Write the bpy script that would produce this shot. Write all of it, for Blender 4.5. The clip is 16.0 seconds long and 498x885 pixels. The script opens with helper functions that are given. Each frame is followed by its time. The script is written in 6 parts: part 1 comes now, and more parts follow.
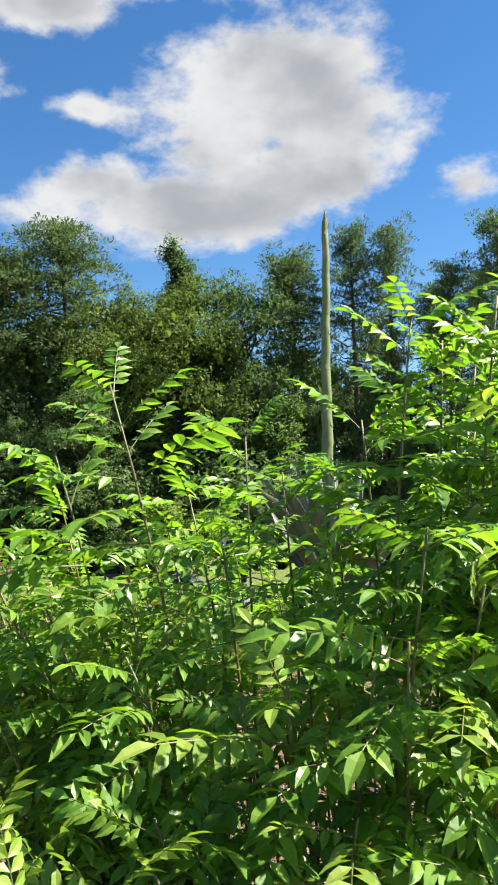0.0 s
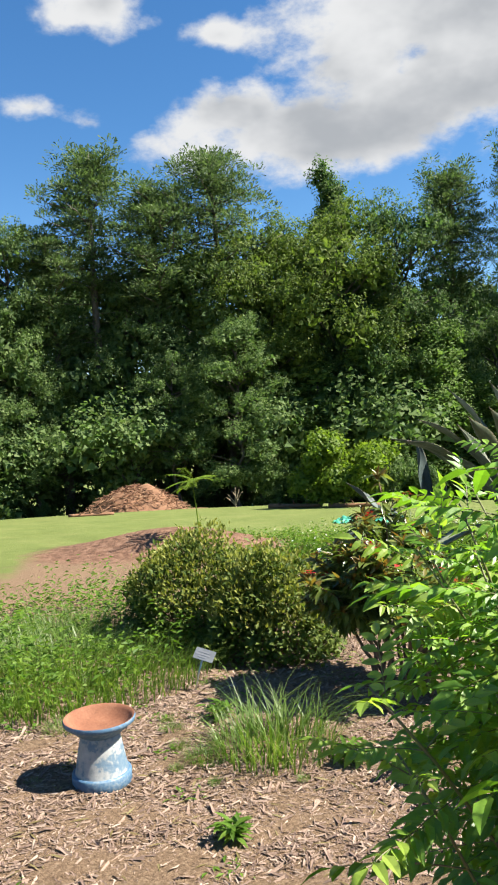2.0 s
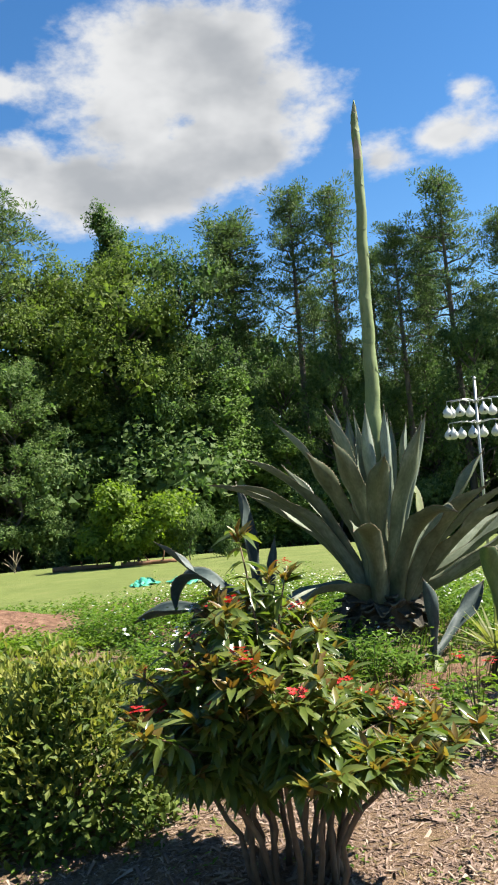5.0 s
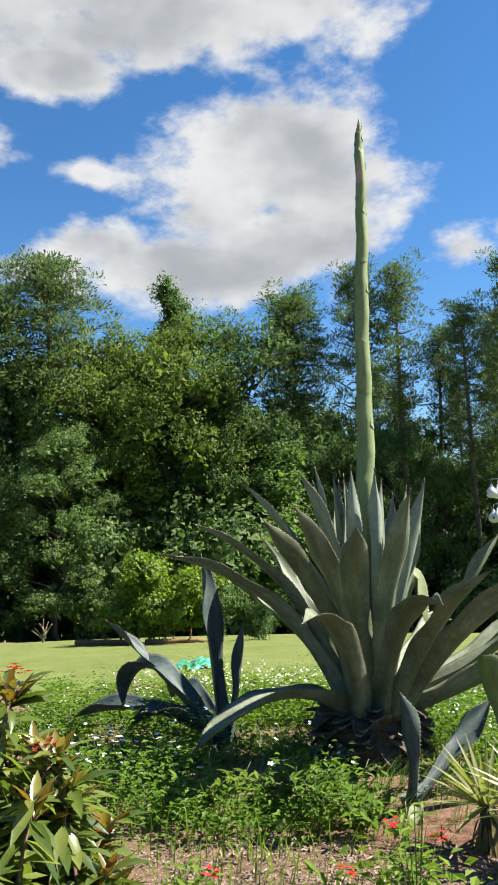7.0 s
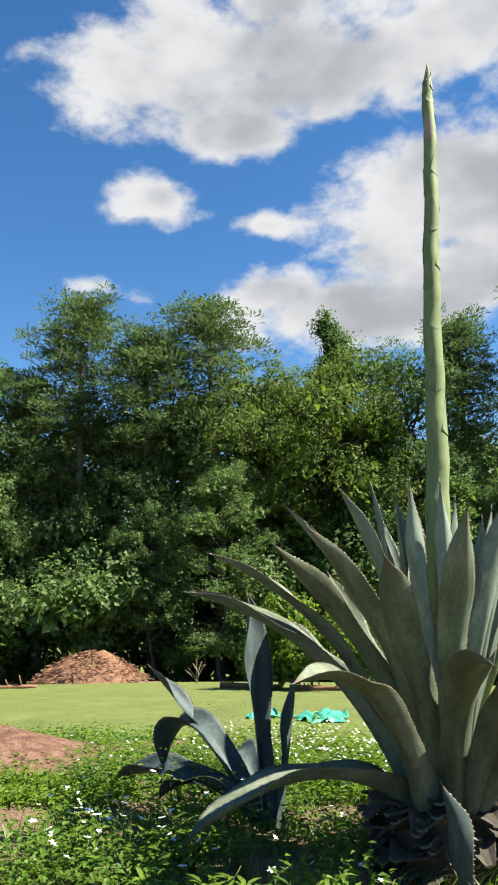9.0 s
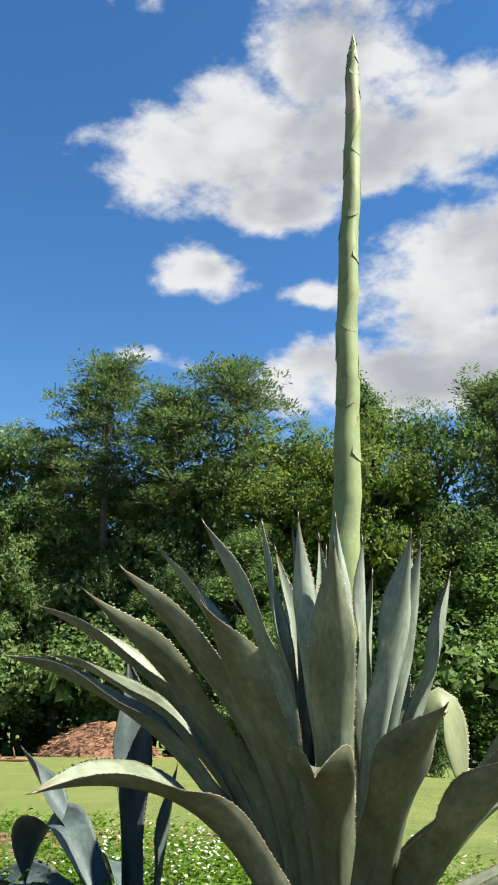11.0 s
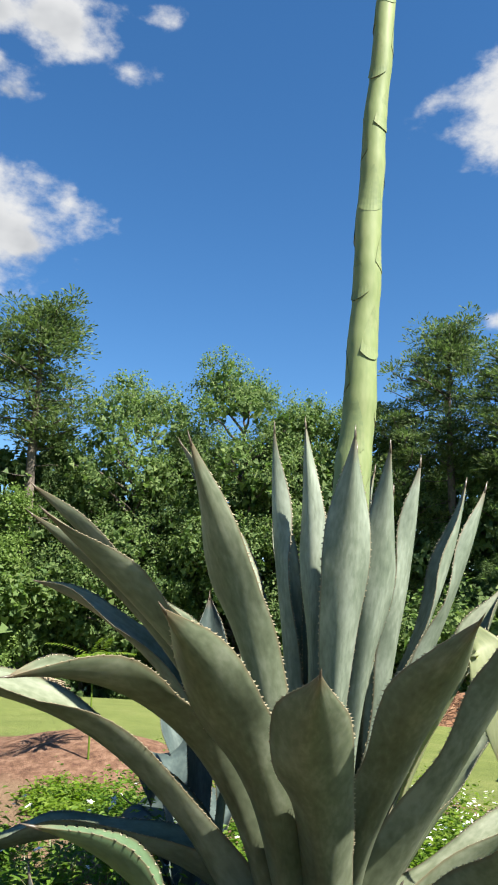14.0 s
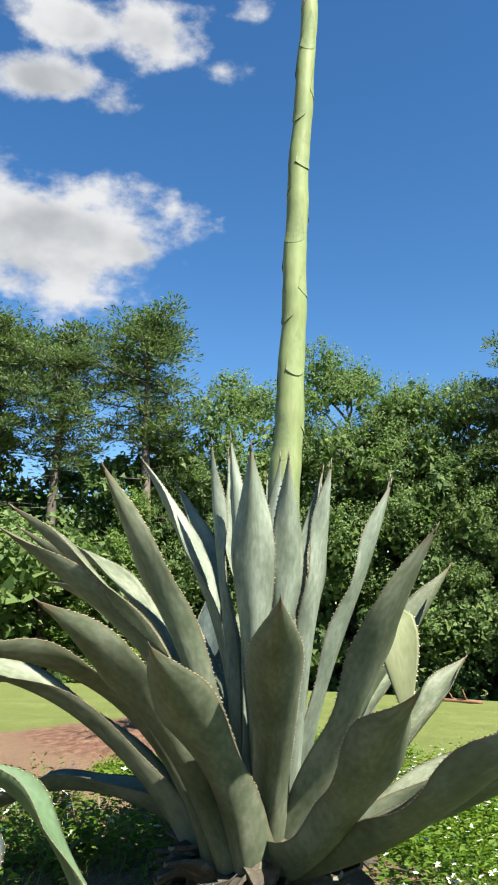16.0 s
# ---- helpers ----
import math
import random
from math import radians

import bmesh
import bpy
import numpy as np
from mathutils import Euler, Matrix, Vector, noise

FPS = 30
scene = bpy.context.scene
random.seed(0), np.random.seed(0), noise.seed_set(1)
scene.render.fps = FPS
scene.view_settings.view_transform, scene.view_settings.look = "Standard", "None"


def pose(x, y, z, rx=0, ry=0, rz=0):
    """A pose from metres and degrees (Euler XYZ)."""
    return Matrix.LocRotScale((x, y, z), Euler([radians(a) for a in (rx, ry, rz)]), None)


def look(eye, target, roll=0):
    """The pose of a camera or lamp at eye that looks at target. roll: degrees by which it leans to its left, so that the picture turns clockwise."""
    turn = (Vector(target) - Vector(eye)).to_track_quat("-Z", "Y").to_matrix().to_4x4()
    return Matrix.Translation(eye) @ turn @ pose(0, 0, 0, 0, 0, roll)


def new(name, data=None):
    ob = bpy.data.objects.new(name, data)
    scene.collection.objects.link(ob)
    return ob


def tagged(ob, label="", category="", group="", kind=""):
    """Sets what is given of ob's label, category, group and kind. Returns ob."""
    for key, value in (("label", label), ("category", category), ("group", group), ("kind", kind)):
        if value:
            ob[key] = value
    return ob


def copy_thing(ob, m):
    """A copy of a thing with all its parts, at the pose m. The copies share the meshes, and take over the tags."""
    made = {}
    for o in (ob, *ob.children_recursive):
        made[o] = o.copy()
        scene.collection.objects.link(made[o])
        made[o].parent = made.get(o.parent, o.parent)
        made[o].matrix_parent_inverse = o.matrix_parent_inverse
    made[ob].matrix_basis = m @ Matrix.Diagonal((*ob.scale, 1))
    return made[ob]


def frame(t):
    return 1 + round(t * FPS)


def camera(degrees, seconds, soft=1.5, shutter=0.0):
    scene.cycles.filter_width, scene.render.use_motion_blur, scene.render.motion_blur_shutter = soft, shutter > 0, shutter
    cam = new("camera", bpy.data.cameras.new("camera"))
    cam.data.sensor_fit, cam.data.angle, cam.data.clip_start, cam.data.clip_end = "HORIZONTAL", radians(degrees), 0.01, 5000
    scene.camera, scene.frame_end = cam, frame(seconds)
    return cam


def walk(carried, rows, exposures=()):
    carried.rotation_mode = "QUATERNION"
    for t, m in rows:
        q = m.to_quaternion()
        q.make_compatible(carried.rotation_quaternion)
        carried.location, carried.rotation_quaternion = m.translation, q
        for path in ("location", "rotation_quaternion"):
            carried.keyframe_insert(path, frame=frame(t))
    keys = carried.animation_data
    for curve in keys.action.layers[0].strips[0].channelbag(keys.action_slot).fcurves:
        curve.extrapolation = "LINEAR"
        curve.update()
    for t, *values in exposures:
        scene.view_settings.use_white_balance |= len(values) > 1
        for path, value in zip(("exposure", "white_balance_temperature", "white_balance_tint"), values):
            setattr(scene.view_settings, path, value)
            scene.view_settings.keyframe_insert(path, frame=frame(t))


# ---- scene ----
cam = camera(36.1, 16.0, 2.0)
PATH = [
    (0, (0.571, -9.783, 2.118), (0.251, -7.811, 2.215), -1.9),
    (0.5, (0.586, -9.818, 2.135), (0.217, -7.853, 2.201), -2.6),
    (1, (0.343, -9.765, 2.126), (-0.105, -7.817, 2.199), -2.2),
    (1.5, (0.084, -9.724, 2.146), (-0.468, -7.802, 2.176), -2.0),
    (2, (-0.141, -9.594, 2.121), (-0.826, -7.716, 2.052), -2.7),
    (2.5, (-0.322, -9.379, 2.105), (-0.97, -7.491, 1.978), -2.9),
    (3, (-0.54, -9.121, 2.088), (-0.93, -7.165, 1.932), -3.5),
    (3.5, (-0.706, -8.826, 2.027), (-0.894, -6.844, 1.844), -3.2),
    (4, (-0.759, -8.514, 2.055), (-0.878, -6.521, 1.935), -3.5),
    (4.5, (-0.835, -8.185, 2.014), (-0.97, -6.19, 1.991), -4.4),
    (4.7, (-0.832, -8.031, 2.031), (-0.961, -6.035, 2.029), -4.6),
    (6.8, (-0.025, -6.553, 1.864), (-0.265, -4.583, 2.112), -1.2),
    (7, (0.012, -6.439, 1.881), (-0.293, -4.478, 2.128), -1.5),
    (7.5, (0.19, -6.155, 1.879), (-0.238, -4.221, 2.157), -1.8),
    (8, (0.392, -5.874, 1.827), (-0.147, -3.974, 2.143), -2.1),
    (8.5, (0.585, -5.497, 1.81), (-0.083, -3.643, 2.153), -1.3),
    (11, (1.258, -3.762, 1.775), (0.412, -2.03, 2.306), 0.3),
    (11.5, (1.343, -3.466, 1.754), (0.487, -1.771, 2.381), 1.1),
    (12, (1.525, -3.251, 1.723), (0.518, -1.643, 2.354), 1.1),
    (12.5, (1.748, -2.996, 1.68), (0.554, -1.509, 2.281), 2.1),
    (13, (1.945, -2.736, 1.652), (0.641, -1.325, 2.208), 2.4),
    (13.5, (2.174, -2.521, 1.638), (0.702, -1.261, 2.134), 2.0),
    (14, (2.391, -2.307, 1.61), (0.802, -1.179, 2.059), 2.1),
    (14.5, (2.628, -2.091, 1.612), (1.0, -1.022, 2.069), 0.7),
    (15, (2.85, -1.916, 1.593), (1.174, -0.923, 2.041), -0.1),
    (15.5, (3.096, -1.848, 1.603), (1.361, -0.943, 2.017), 0.1),
    (16, (3.305, -1.868, 1.607), (1.549, -1.006, 2.026), -0.4),
]
walk(cam, [(t, look(eye, target, roll)) for t, eye, target, roll in PATH])

# ---- world, sun, exposure ----
SUN_AZ, SUN_EL = 13.0, 50.0  # degrees from +x towards +y, and above the horizon
scene.view_settings.exposure = 1.8
world = bpy.data.worlds.new("sky")
scene.world = world
world.use_nodes = True


def sky_nodes():
    nt = world.node_tree
    N, L = nt.nodes, nt.links
    N.clear()
    out = N.new("ShaderNodeOutputWorld")
    sky = N.new("ShaderNodeTexSky")
    sky.sky_type = "NISHITA"
    sky.sun_disc = False
    sky.sun_elevation = radians(SUN_EL)
    sky.sun_rotation = radians(90 - SUN_AZ)
    sky.air_density, sky.dust_density, sky.ozone_density = 1.0, 0.02, 4.0
    coord = N.new("ShaderNodeTexCoord")

    def math_node(op, a, b=None, clamp=False):
        n = N.new("ShaderNodeMath")
        n.operation, n.use_clamp = op, clamp
        for i, v in enumerate((a, b)):
            if v is None:
                continue
            if isinstance(v, (int, float)):
                n.inputs[i].default_value = v
            else:
                L.new(v, n.inputs[i])
        return n.outputs[0]

    # cloud banks: azimuth to the left of +y, elevation, half width, half height, all in degrees
    banks = [(7.1, 27.8, 8.1, 4.9), (3.3, 24.8, 6.8, 4.2), (13.4, 19.9, 11.5, 2.9), (20.1, 21.3, 4.3, 1.7), (6.0, 21.2, 7.8, 3.4), (20.8, 26.2, 1.9, 0.7), (10.6, 24.3, 5.0, 3.4), (1.6, 21.4, 4.0, 2.6),
             (-7.9, 20.2, 3.2, 1.5), (-13.0, 21.1, 3.7, 1.5), (-14.2, 23.6, 1.0, 0.7), (17.2, 36.6, 12.5, 4.4), (33.0, 35.2, 5.2, 3.4), (23.4, 32.5, 5.4, 2.2),
             (5.0, 37.0, 8.5, 3.4), (29.6, 28.1, 3.0, 1.6), (34.8, 21.7, 1.8, 0.7), (24.2, 22.0, 1.1, 0.7), (30.8, 20.8, 1.4, 0.6),
             (27.0, 36.5, 6.5, 4.4), (19.8, 42.2, 4.5, 5.0), (39.3, 45.6, 0.6, 0.8), (34.9, 45.3, 1.0, 0.8), (79.5, 26.0, 7.9, 4.5), (73.3, 26.1, 3.2, 2.0),
             (80.1, 36.5, 4.1, 1.5), (75.5, 35.3, 1.8, 1.0), (72.5, 40.0, 3.8, 1.9), (79.0, 40.0, 4.2, 1.7), (62.5, 41.3, 0.9, 0.6), (65.9, 38.0, 1.2, 0.7),
             (69.8, 29.0, 1.2, 0.8), (8, 52, 12, 6)]

    def dot(vec):
        d = N.new("ShaderNodeVectorMath")
        d.operation = "DOT_PRODUCT"
        L.new(coord.outputs["Generated"], d.inputs[0])
        d.inputs[1].default_value = vec
        return d.outputs["Value"]

    field = None
    for az, el, wide, tall in banks:
        a, e = radians(az), radians(el)
        c = Vector((-math.sin(a) * math.cos(e), math.cos(a) * math.cos(e), math.sin(e)))
        side = Vector((math.cos(a), math.sin(a), 0))
        up = side.cross(c)
        xyz = N.new("ShaderNodeCombineXYZ")
        L.new(dot(side / radians(wide * 1.12)), xyz.inputs[0])
        L.new(dot(up / radians(tall * 1.2)), xyz.inputs[1])
        L.new(math_node("MULTIPLY", math_node("SUBTRACT", dot(c), 1.0), 6.0), xyz.inputs[2])
        far = N.new("ShaderNodeVectorMath")
        far.operation = "LENGTH"
        L.new(xyz.outputs[0], far.inputs[0])
        # small clouds are thinner
        v = math_node("MULTIPLY", math_node("SUBTRACT", 1.0, far.outputs["Value"]), 0.16 + 0.84 * min(1.0, wide / 4.5))
        field = v if field is None else math_node("SMOOTH_MAX", field, v)
        if field.node.operation == "SMOOTH_MAX":
            field.node.inputs[2].default_value = 0.3
    stretch = N.new("ShaderNodeMapping")
    stretch.inputs["Scale"].default_value = (1.0, 1.0, 1.7)
    L.new(coord.outputs["Generated"], stretch.inputs["Vector"])

    def cloud_noise(scale, detail, shift=0.0, rough=0.55):
        n = N.new("ShaderNodeTexNoise")
        n.inputs["Scale"].default_value, n.inputs["Detail"].default_value = scale, detail
        n.inputs["Roughness"].default_value = rough
        m = N.new("ShaderNodeMapping")
        m.inputs["Location"].default_value = (shift, shift * 0.7, shift * 1.3)
        L.new(stretch.outputs[0], m.inputs["Vector"])
        L.new(m.outputs[0], n.inputs["Vector"])
        return n.outputs["Fac"]

    # loose clouds elsewhere, from the noise alone
    rest = math_node("MULTIPLY_ADD", cloud_noise(1.7, 3.0, 5.0), 2.4)
    rest.node.inputs[2].default_value = -2.05
    field = math_node("MAXIMUM", field, rest)
    puffs = math_node("SUBTRACT", cloud_noise(9.0, 9.0, 0.3, 0.58), 0.5)
    curls = math_node("SUBTRACT", cloud_noise(30.0, 7.0, 1.1, 0.6), 0.5)
    dens = math_node("ADD", field, math_node("ADD", math_node("MULTIPLY", puffs, 2.1), math_node("MULTIPLY", curls, 0.5)))
    mask = N.new("ShaderNodeMapRange")
    mask.interpolation_type = "SMOOTHSTEP"
    L.new(dens, mask.inputs["Value"])
    mask.inputs["From Min"].default_value, mask.inputs["From Max"].default_value = -0.06, 0.5
    # white billows and rims, grey where the cloud is thick
    thick = N.new("ShaderNodeMapRange")
    thick.interpolation_type = "SMOOTHSTEP"
    low = math_node("SUBTRACT", cloud_noise(5.5, 4.0, 2.0, 0.5), 0.5)
    over = math_node("SUBTRACT", cloud_noise(9.0, 4.0, 0.36, 0.5), 0.5)
    bulk = math_node("ADD", math_node("MINIMUM", field, 0.6), math_node("ADD", math_node("MULTIPLY", low, 1.6), math_node("MULTIPLY", over, 1.2)))
    L.new(bulk, thick.inputs["Value"])
    thick.inputs["From Min"].default_value, thick.inputs["From Max"].default_value = 0.22, 1.05
    tone = N.new("ShaderNodeMix")
    tone.data_type = "RGBA"
    L.new(thick.outputs[0], tone.inputs["Factor"])
    tone.inputs[6].default_value = (0.98, 0.99, 1.0, 1)
    tone.inputs[7].default_value = (0.53, 0.56, 0.6, 1)
    back_sky = N.new("ShaderNodeBackground")
    back_sky.inputs["Strength"].default_value = 0.05
    rich = N.new("ShaderNodeHueSaturation")
    rich.inputs["Saturation"].default_value = 1.22
    L.new(sky.outputs[0], rich.inputs["Color"])
    L.new(rich.outputs[0], back_sky.inputs["Color"])
    back_cloud = N.new("ShaderNodeBackground")
    back_cloud.inputs["Strength"].default_value = 0.245
    L.new(tone.outputs[2], back_cloud.inputs["Color"])
    mix = N.new("ShaderNodeMixShader")
    L.new(mask.outputs[0], mix.inputs[0])
    L.new(back_sky.outputs[0], mix.inputs[1])
    L.new(back_cloud.outputs[0], mix.inputs[2])
    L.new(mix.outputs[0], out.inputs[0])


sky_nodes()
sun = new("sun", bpy.data.lights.new("sun", "SUN"))
sun.data.energy, sun.data.angle, sun.data.color = 5.0, radians(0.55), (1.0, 0.95, 0.84)
_a, _e = radians(SUN_AZ), radians(SUN_EL)
SUN_TO = Vector((math.cos(_a) * math.cos(_e), math.sin(_a) * math.cos(_e), math.sin(_e)))
sun.matrix_world = look(SUN_TO * 60, (0, 0, 0))


# ---- materials ----
def ramp_node(nt, stops):
    r = nt.nodes.new("ShaderNodeValToRGB")
    el = r.color_ramp.elements
    while len(el) < len(stops):
        el.new(0.5)
    for e, (p, c) in zip(el, stops):
        e.position, e.color = p, (*c, 1)
    return r


def surface(name, stops, scale=6.0, rough=0.7, bump=0.3, grain=60.0, stretch=(1, 1, 1), metal=0.0, translucent=None, island=False,
            shift=0.12, bump_dist=0.01, coat=0.0):
    """A surface whose colour runs over the stops by noise at two scales; leaves may let light through."""
    m = bpy.data.materials.new(name)
    m.use_nodes = True
    nt = m.node_tree
    N, L = nt.nodes, nt.links
    bsdf = N["Principled BSDF"]
    co = N.new("ShaderNodeTexCoord")
    mp = N.new("ShaderNodeMapping")
    mp.inputs["Scale"].default_value = stretch
    L.new(co.outputs["Object"], mp.inputs["Vector"])
    big, fine = N.new("ShaderNodeTexNoise"), N.new("ShaderNodeTexNoise")
    for n, s, d in ((big, scale, 4.0), (fine, grain, 6.0)):
        n.inputs["Scale"].default_value, n.inputs["Detail"].default_value = s, d
        L.new(mp.outputs[0], n.inputs["Vector"])
    mixv = N.new("ShaderNodeMix")
    mixv.inputs["Factor"].default_value = 0.4
    L.new(big.outputs["Fac"], mixv.inputs[2])
    L.new(fine.outputs["Fac"], mixv.inputs[3])
    val = mixv.outputs[0]
    spread = N.new("ShaderNodeMapRange")
    spread.inputs["From Min"].default_value, spread.inputs["From Max"].default_value = 0.3, 0.7
    L.new(val, spread.inputs["Value"])
    val = spread.outputs[0]
    rnd = N.new("ShaderNodeNewGeometry").outputs["Random Per Island"] if island else N.new("ShaderNodeObjectInfo").outputs["Random"]
    add = N.new("ShaderNodeMath")
    add.operation = "MULTIPLY_ADD"
    L.new(rnd, add.inputs[0])
    add.inputs[1].default_value = 0.75 if island else shift
    sub = N.new("ShaderNodeMath")
    sub.operation = "MULTIPLY_ADD"
    L.new(val, sub.inputs[0])
    sub.inputs[1].default_value = 0.35 if island else 1.0
    sub.inputs[2].default_value = -0.05 if island else -shift / 2
    L.new(sub.outputs[0], add.inputs[2])
    r = ramp_node(nt, stops)
    L.new(add.outputs[0], r.inputs[0])
    L.new(r.outputs[0], bsdf.inputs["Base Color"])
    bsdf.inputs["Roughness"].default_value, bsdf.inputs["Metallic"].default_value = rough, metal
    bsdf.inputs["Coat Weight"].default_value = coat
    if bump:
        b = N.new("ShaderNodeBump")
        b.inputs["Strength"].default_value, b.inputs["Distance"].default_value = bump, bump_dist
        L.new(mixv.outputs[0], b.inputs["Height"])
        L.new(b.outputs[0], bsdf.inputs["Normal"])
    if translucent:
        amount, gain = translucent
        tr = N.new("ShaderNodeBsdfTranslucent")
        g = N.new("ShaderNodeMix")
        g.data_type, g.blend_type = "RGBA", "MULTIPLY"
        g.inputs["Factor"].default_value = 1.0
        L.new(r.outputs[0], g.inputs[6])
        g.inputs[7].default_value = (*gain, 1)
        L.new(g.outputs[2], tr.inputs["Color"])
        ms = N.new("ShaderNodeMixShader")
        ms.inputs[0].default_value = amount
        L.new(bsdf.outputs[0], ms.inputs[1])
        L.new(tr.outputs[0], ms.inputs[2])
        L.new(ms.outputs[0], N["Material Output"].inputs["Surface"])
    return m


def leafy(name, dark, mid, light, rough=0.45, amount=0.35, gain=(2.2, 2.4, 0.9)):
    m = surface(name, [(0.0, dark), (0.5, mid), (1.0, light)], scale=30, grain=200, rough=rough, bump=0.15, island=True,
                   translucent=(amount, gain), bump_dist=0.003)
    m.node_tree.nodes["Principled BSDF"].inputs["Specular IOR Level"].default_value = 0.5 if rough < 0.5 else 0.15
    return m


M_PINE = leafy("pine_needles", (0.035, 0.058, 0.023), (0.079, 0.113, 0.045), (0.136, 0.172, 0.067), 0.6, 0.3, (1.4, 1.7, 1.0))
M_OAK = leafy("broad_leaves", (0.032, 0.06, 0.021), (0.074, 0.118, 0.041), (0.138, 0.185, 0.063), 0.6, 0.36, (1.4, 1.7, 1.0))
M_LIGHT_TREE = leafy("light_broad_leaves", (0.044, 0.08, 0.028), (0.098, 0.149, 0.048), (0.178, 0.224, 0.084), 0.6, 0.36, (1.4, 1.7, 1.0))
M_OLIVE_TREE = leafy("yellowish_broad_leaves", (0.048, 0.077, 0.015), (0.095, 0.137, 0.029), (0.157, 0.194, 0.049), 0.6, 0.36, (1.5, 1.7, 0.9))
M_LIME = leafy("lime_leaves", (0.055, 0.098, 0.011), (0.104, 0.162, 0.02), (0.155, 0.21, 0.036), 0.5, 0.4)
M_LIME_BUSH = leafy("lime_bush_leaves", (0.055, 0.095, 0.012), (0.1, 0.15, 0.02), (0.15, 0.2, 0.036), 0.5, 0.4)
M_VINE = leafy("vine_leaves", (0.053, 0.094, 0.022), (0.103, 0.16, 0.039), (0.17, 0.235, 0.066), 0.6, 0.36, (1.4, 1.7, 1.0))
M_PINNATE = leafy("pinnate_leaflets", (0.066, 0.155, 0.018), (0.132, 0.255, 0.028), (0.235, 0.36, 0.05), 0.42, 0.45, (1.65, 1.75, 0.6))
M_YOUNG_PINNATE = leafy("young_pinnate_leaflets", (0.13, 0.205, 0.026), (0.205, 0.3, 0.04), (0.3, 0.38, 0.075), 0.45, 0.45, (1.4, 1.6, 0.6))
M_SHRUB = leafy("dull_shrub_leaves", (0.03, 0.052, 0.011), (0.07, 0.102, 0.02), (0.145, 0.165, 0.04), 0.52, 0.3)
# light tone stands in for sun on the bush tops besides young growth
M_LIT_YOUNG_SHRUB = leafy("sunlit_young_bush_leaves", (0.125, 0.15, 0.028), (0.205, 0.222, 0.05), (0.3, 0.295, 0.092), 0.5, 0.35, (1.5, 1.5, 0.8))
M_RED_SHRUB = leafy("glossy_shrub_leaves", (0.036, 0.06, 0.014), (0.08, 0.112, 0.024), (0.17, 0.185, 0.05), 0.3, 0.33)
M_NEW_LEAF = leafy("bronze_young_leaves", (0.105, 0.05, 0.016), (0.15, 0.115, 0.026), (0.18, 0.19, 0.045), 0.3, 0.35, (1.8, 1.5, 0.7))
M_WEED = leafy("weed_leaves", (0.036, 0.078, 0.01), (0.074, 0.137, 0.018), (0.13, 0.19, 0.034), 0.5, 0.38)
M_GRASS = leafy("grass_blades", (0.041, 0.083, 0.011), (0.083, 0.138, 0.021), (0.151, 0.193, 0.055), 0.45, 0.38)
M_DRY = leafy("dry_grass", (0.110, 0.084, 0.033), (0.168, 0.136, 0.058), (0.245, 0.206, 0.103), 0.7, 0.25, (1.2, 1.1, 0.8))
M_BARK = surface("pine_bark", [(0, (0.036, 0.03, 0.024)), (0.5, (0.08, 0.066, 0.053)), (1, (0.152, 0.12, 0.096))], scale=3, grain=22, rough=0.9, bump=0.9,
                 stretch=(1, 1, 0.25), bump_dist=0.03)
M_STEM = surface("shrub_stem", [(0, (0.054, 0.03, 0.016)), (0.5, (0.118, 0.068, 0.04)), (1, (0.185, 0.122, 0.074))], scale=9, grain=70, rough=0.8, bump=0.5,
                 stretch=(1, 1, 0.3))
M_RED_STEM = surface("young_stem", [(0, (0.071, 0.103, 0.026)), (0.6, (0.116, 0.103, 0.033)), (1, (0.181, 0.090, 0.046))], scale=5, grain=50, rough=0.5, bump=0.2)
M_RED = surface("red_petals", [(0, (0.330, 0.007, 0.007)), (1, (0.480, 0.024, 0.018))], scale=40, rough=0.5, bump=0.1, translucent=(0.3, (1.2, 1, 1)))
M_WHITE_PETAL = surface("white_petals", [(0, (0.551, 0.551, 0.505)), (1, (0.658, 0.658, 0.627))], scale=40, rough=0.6, bump=0.1)


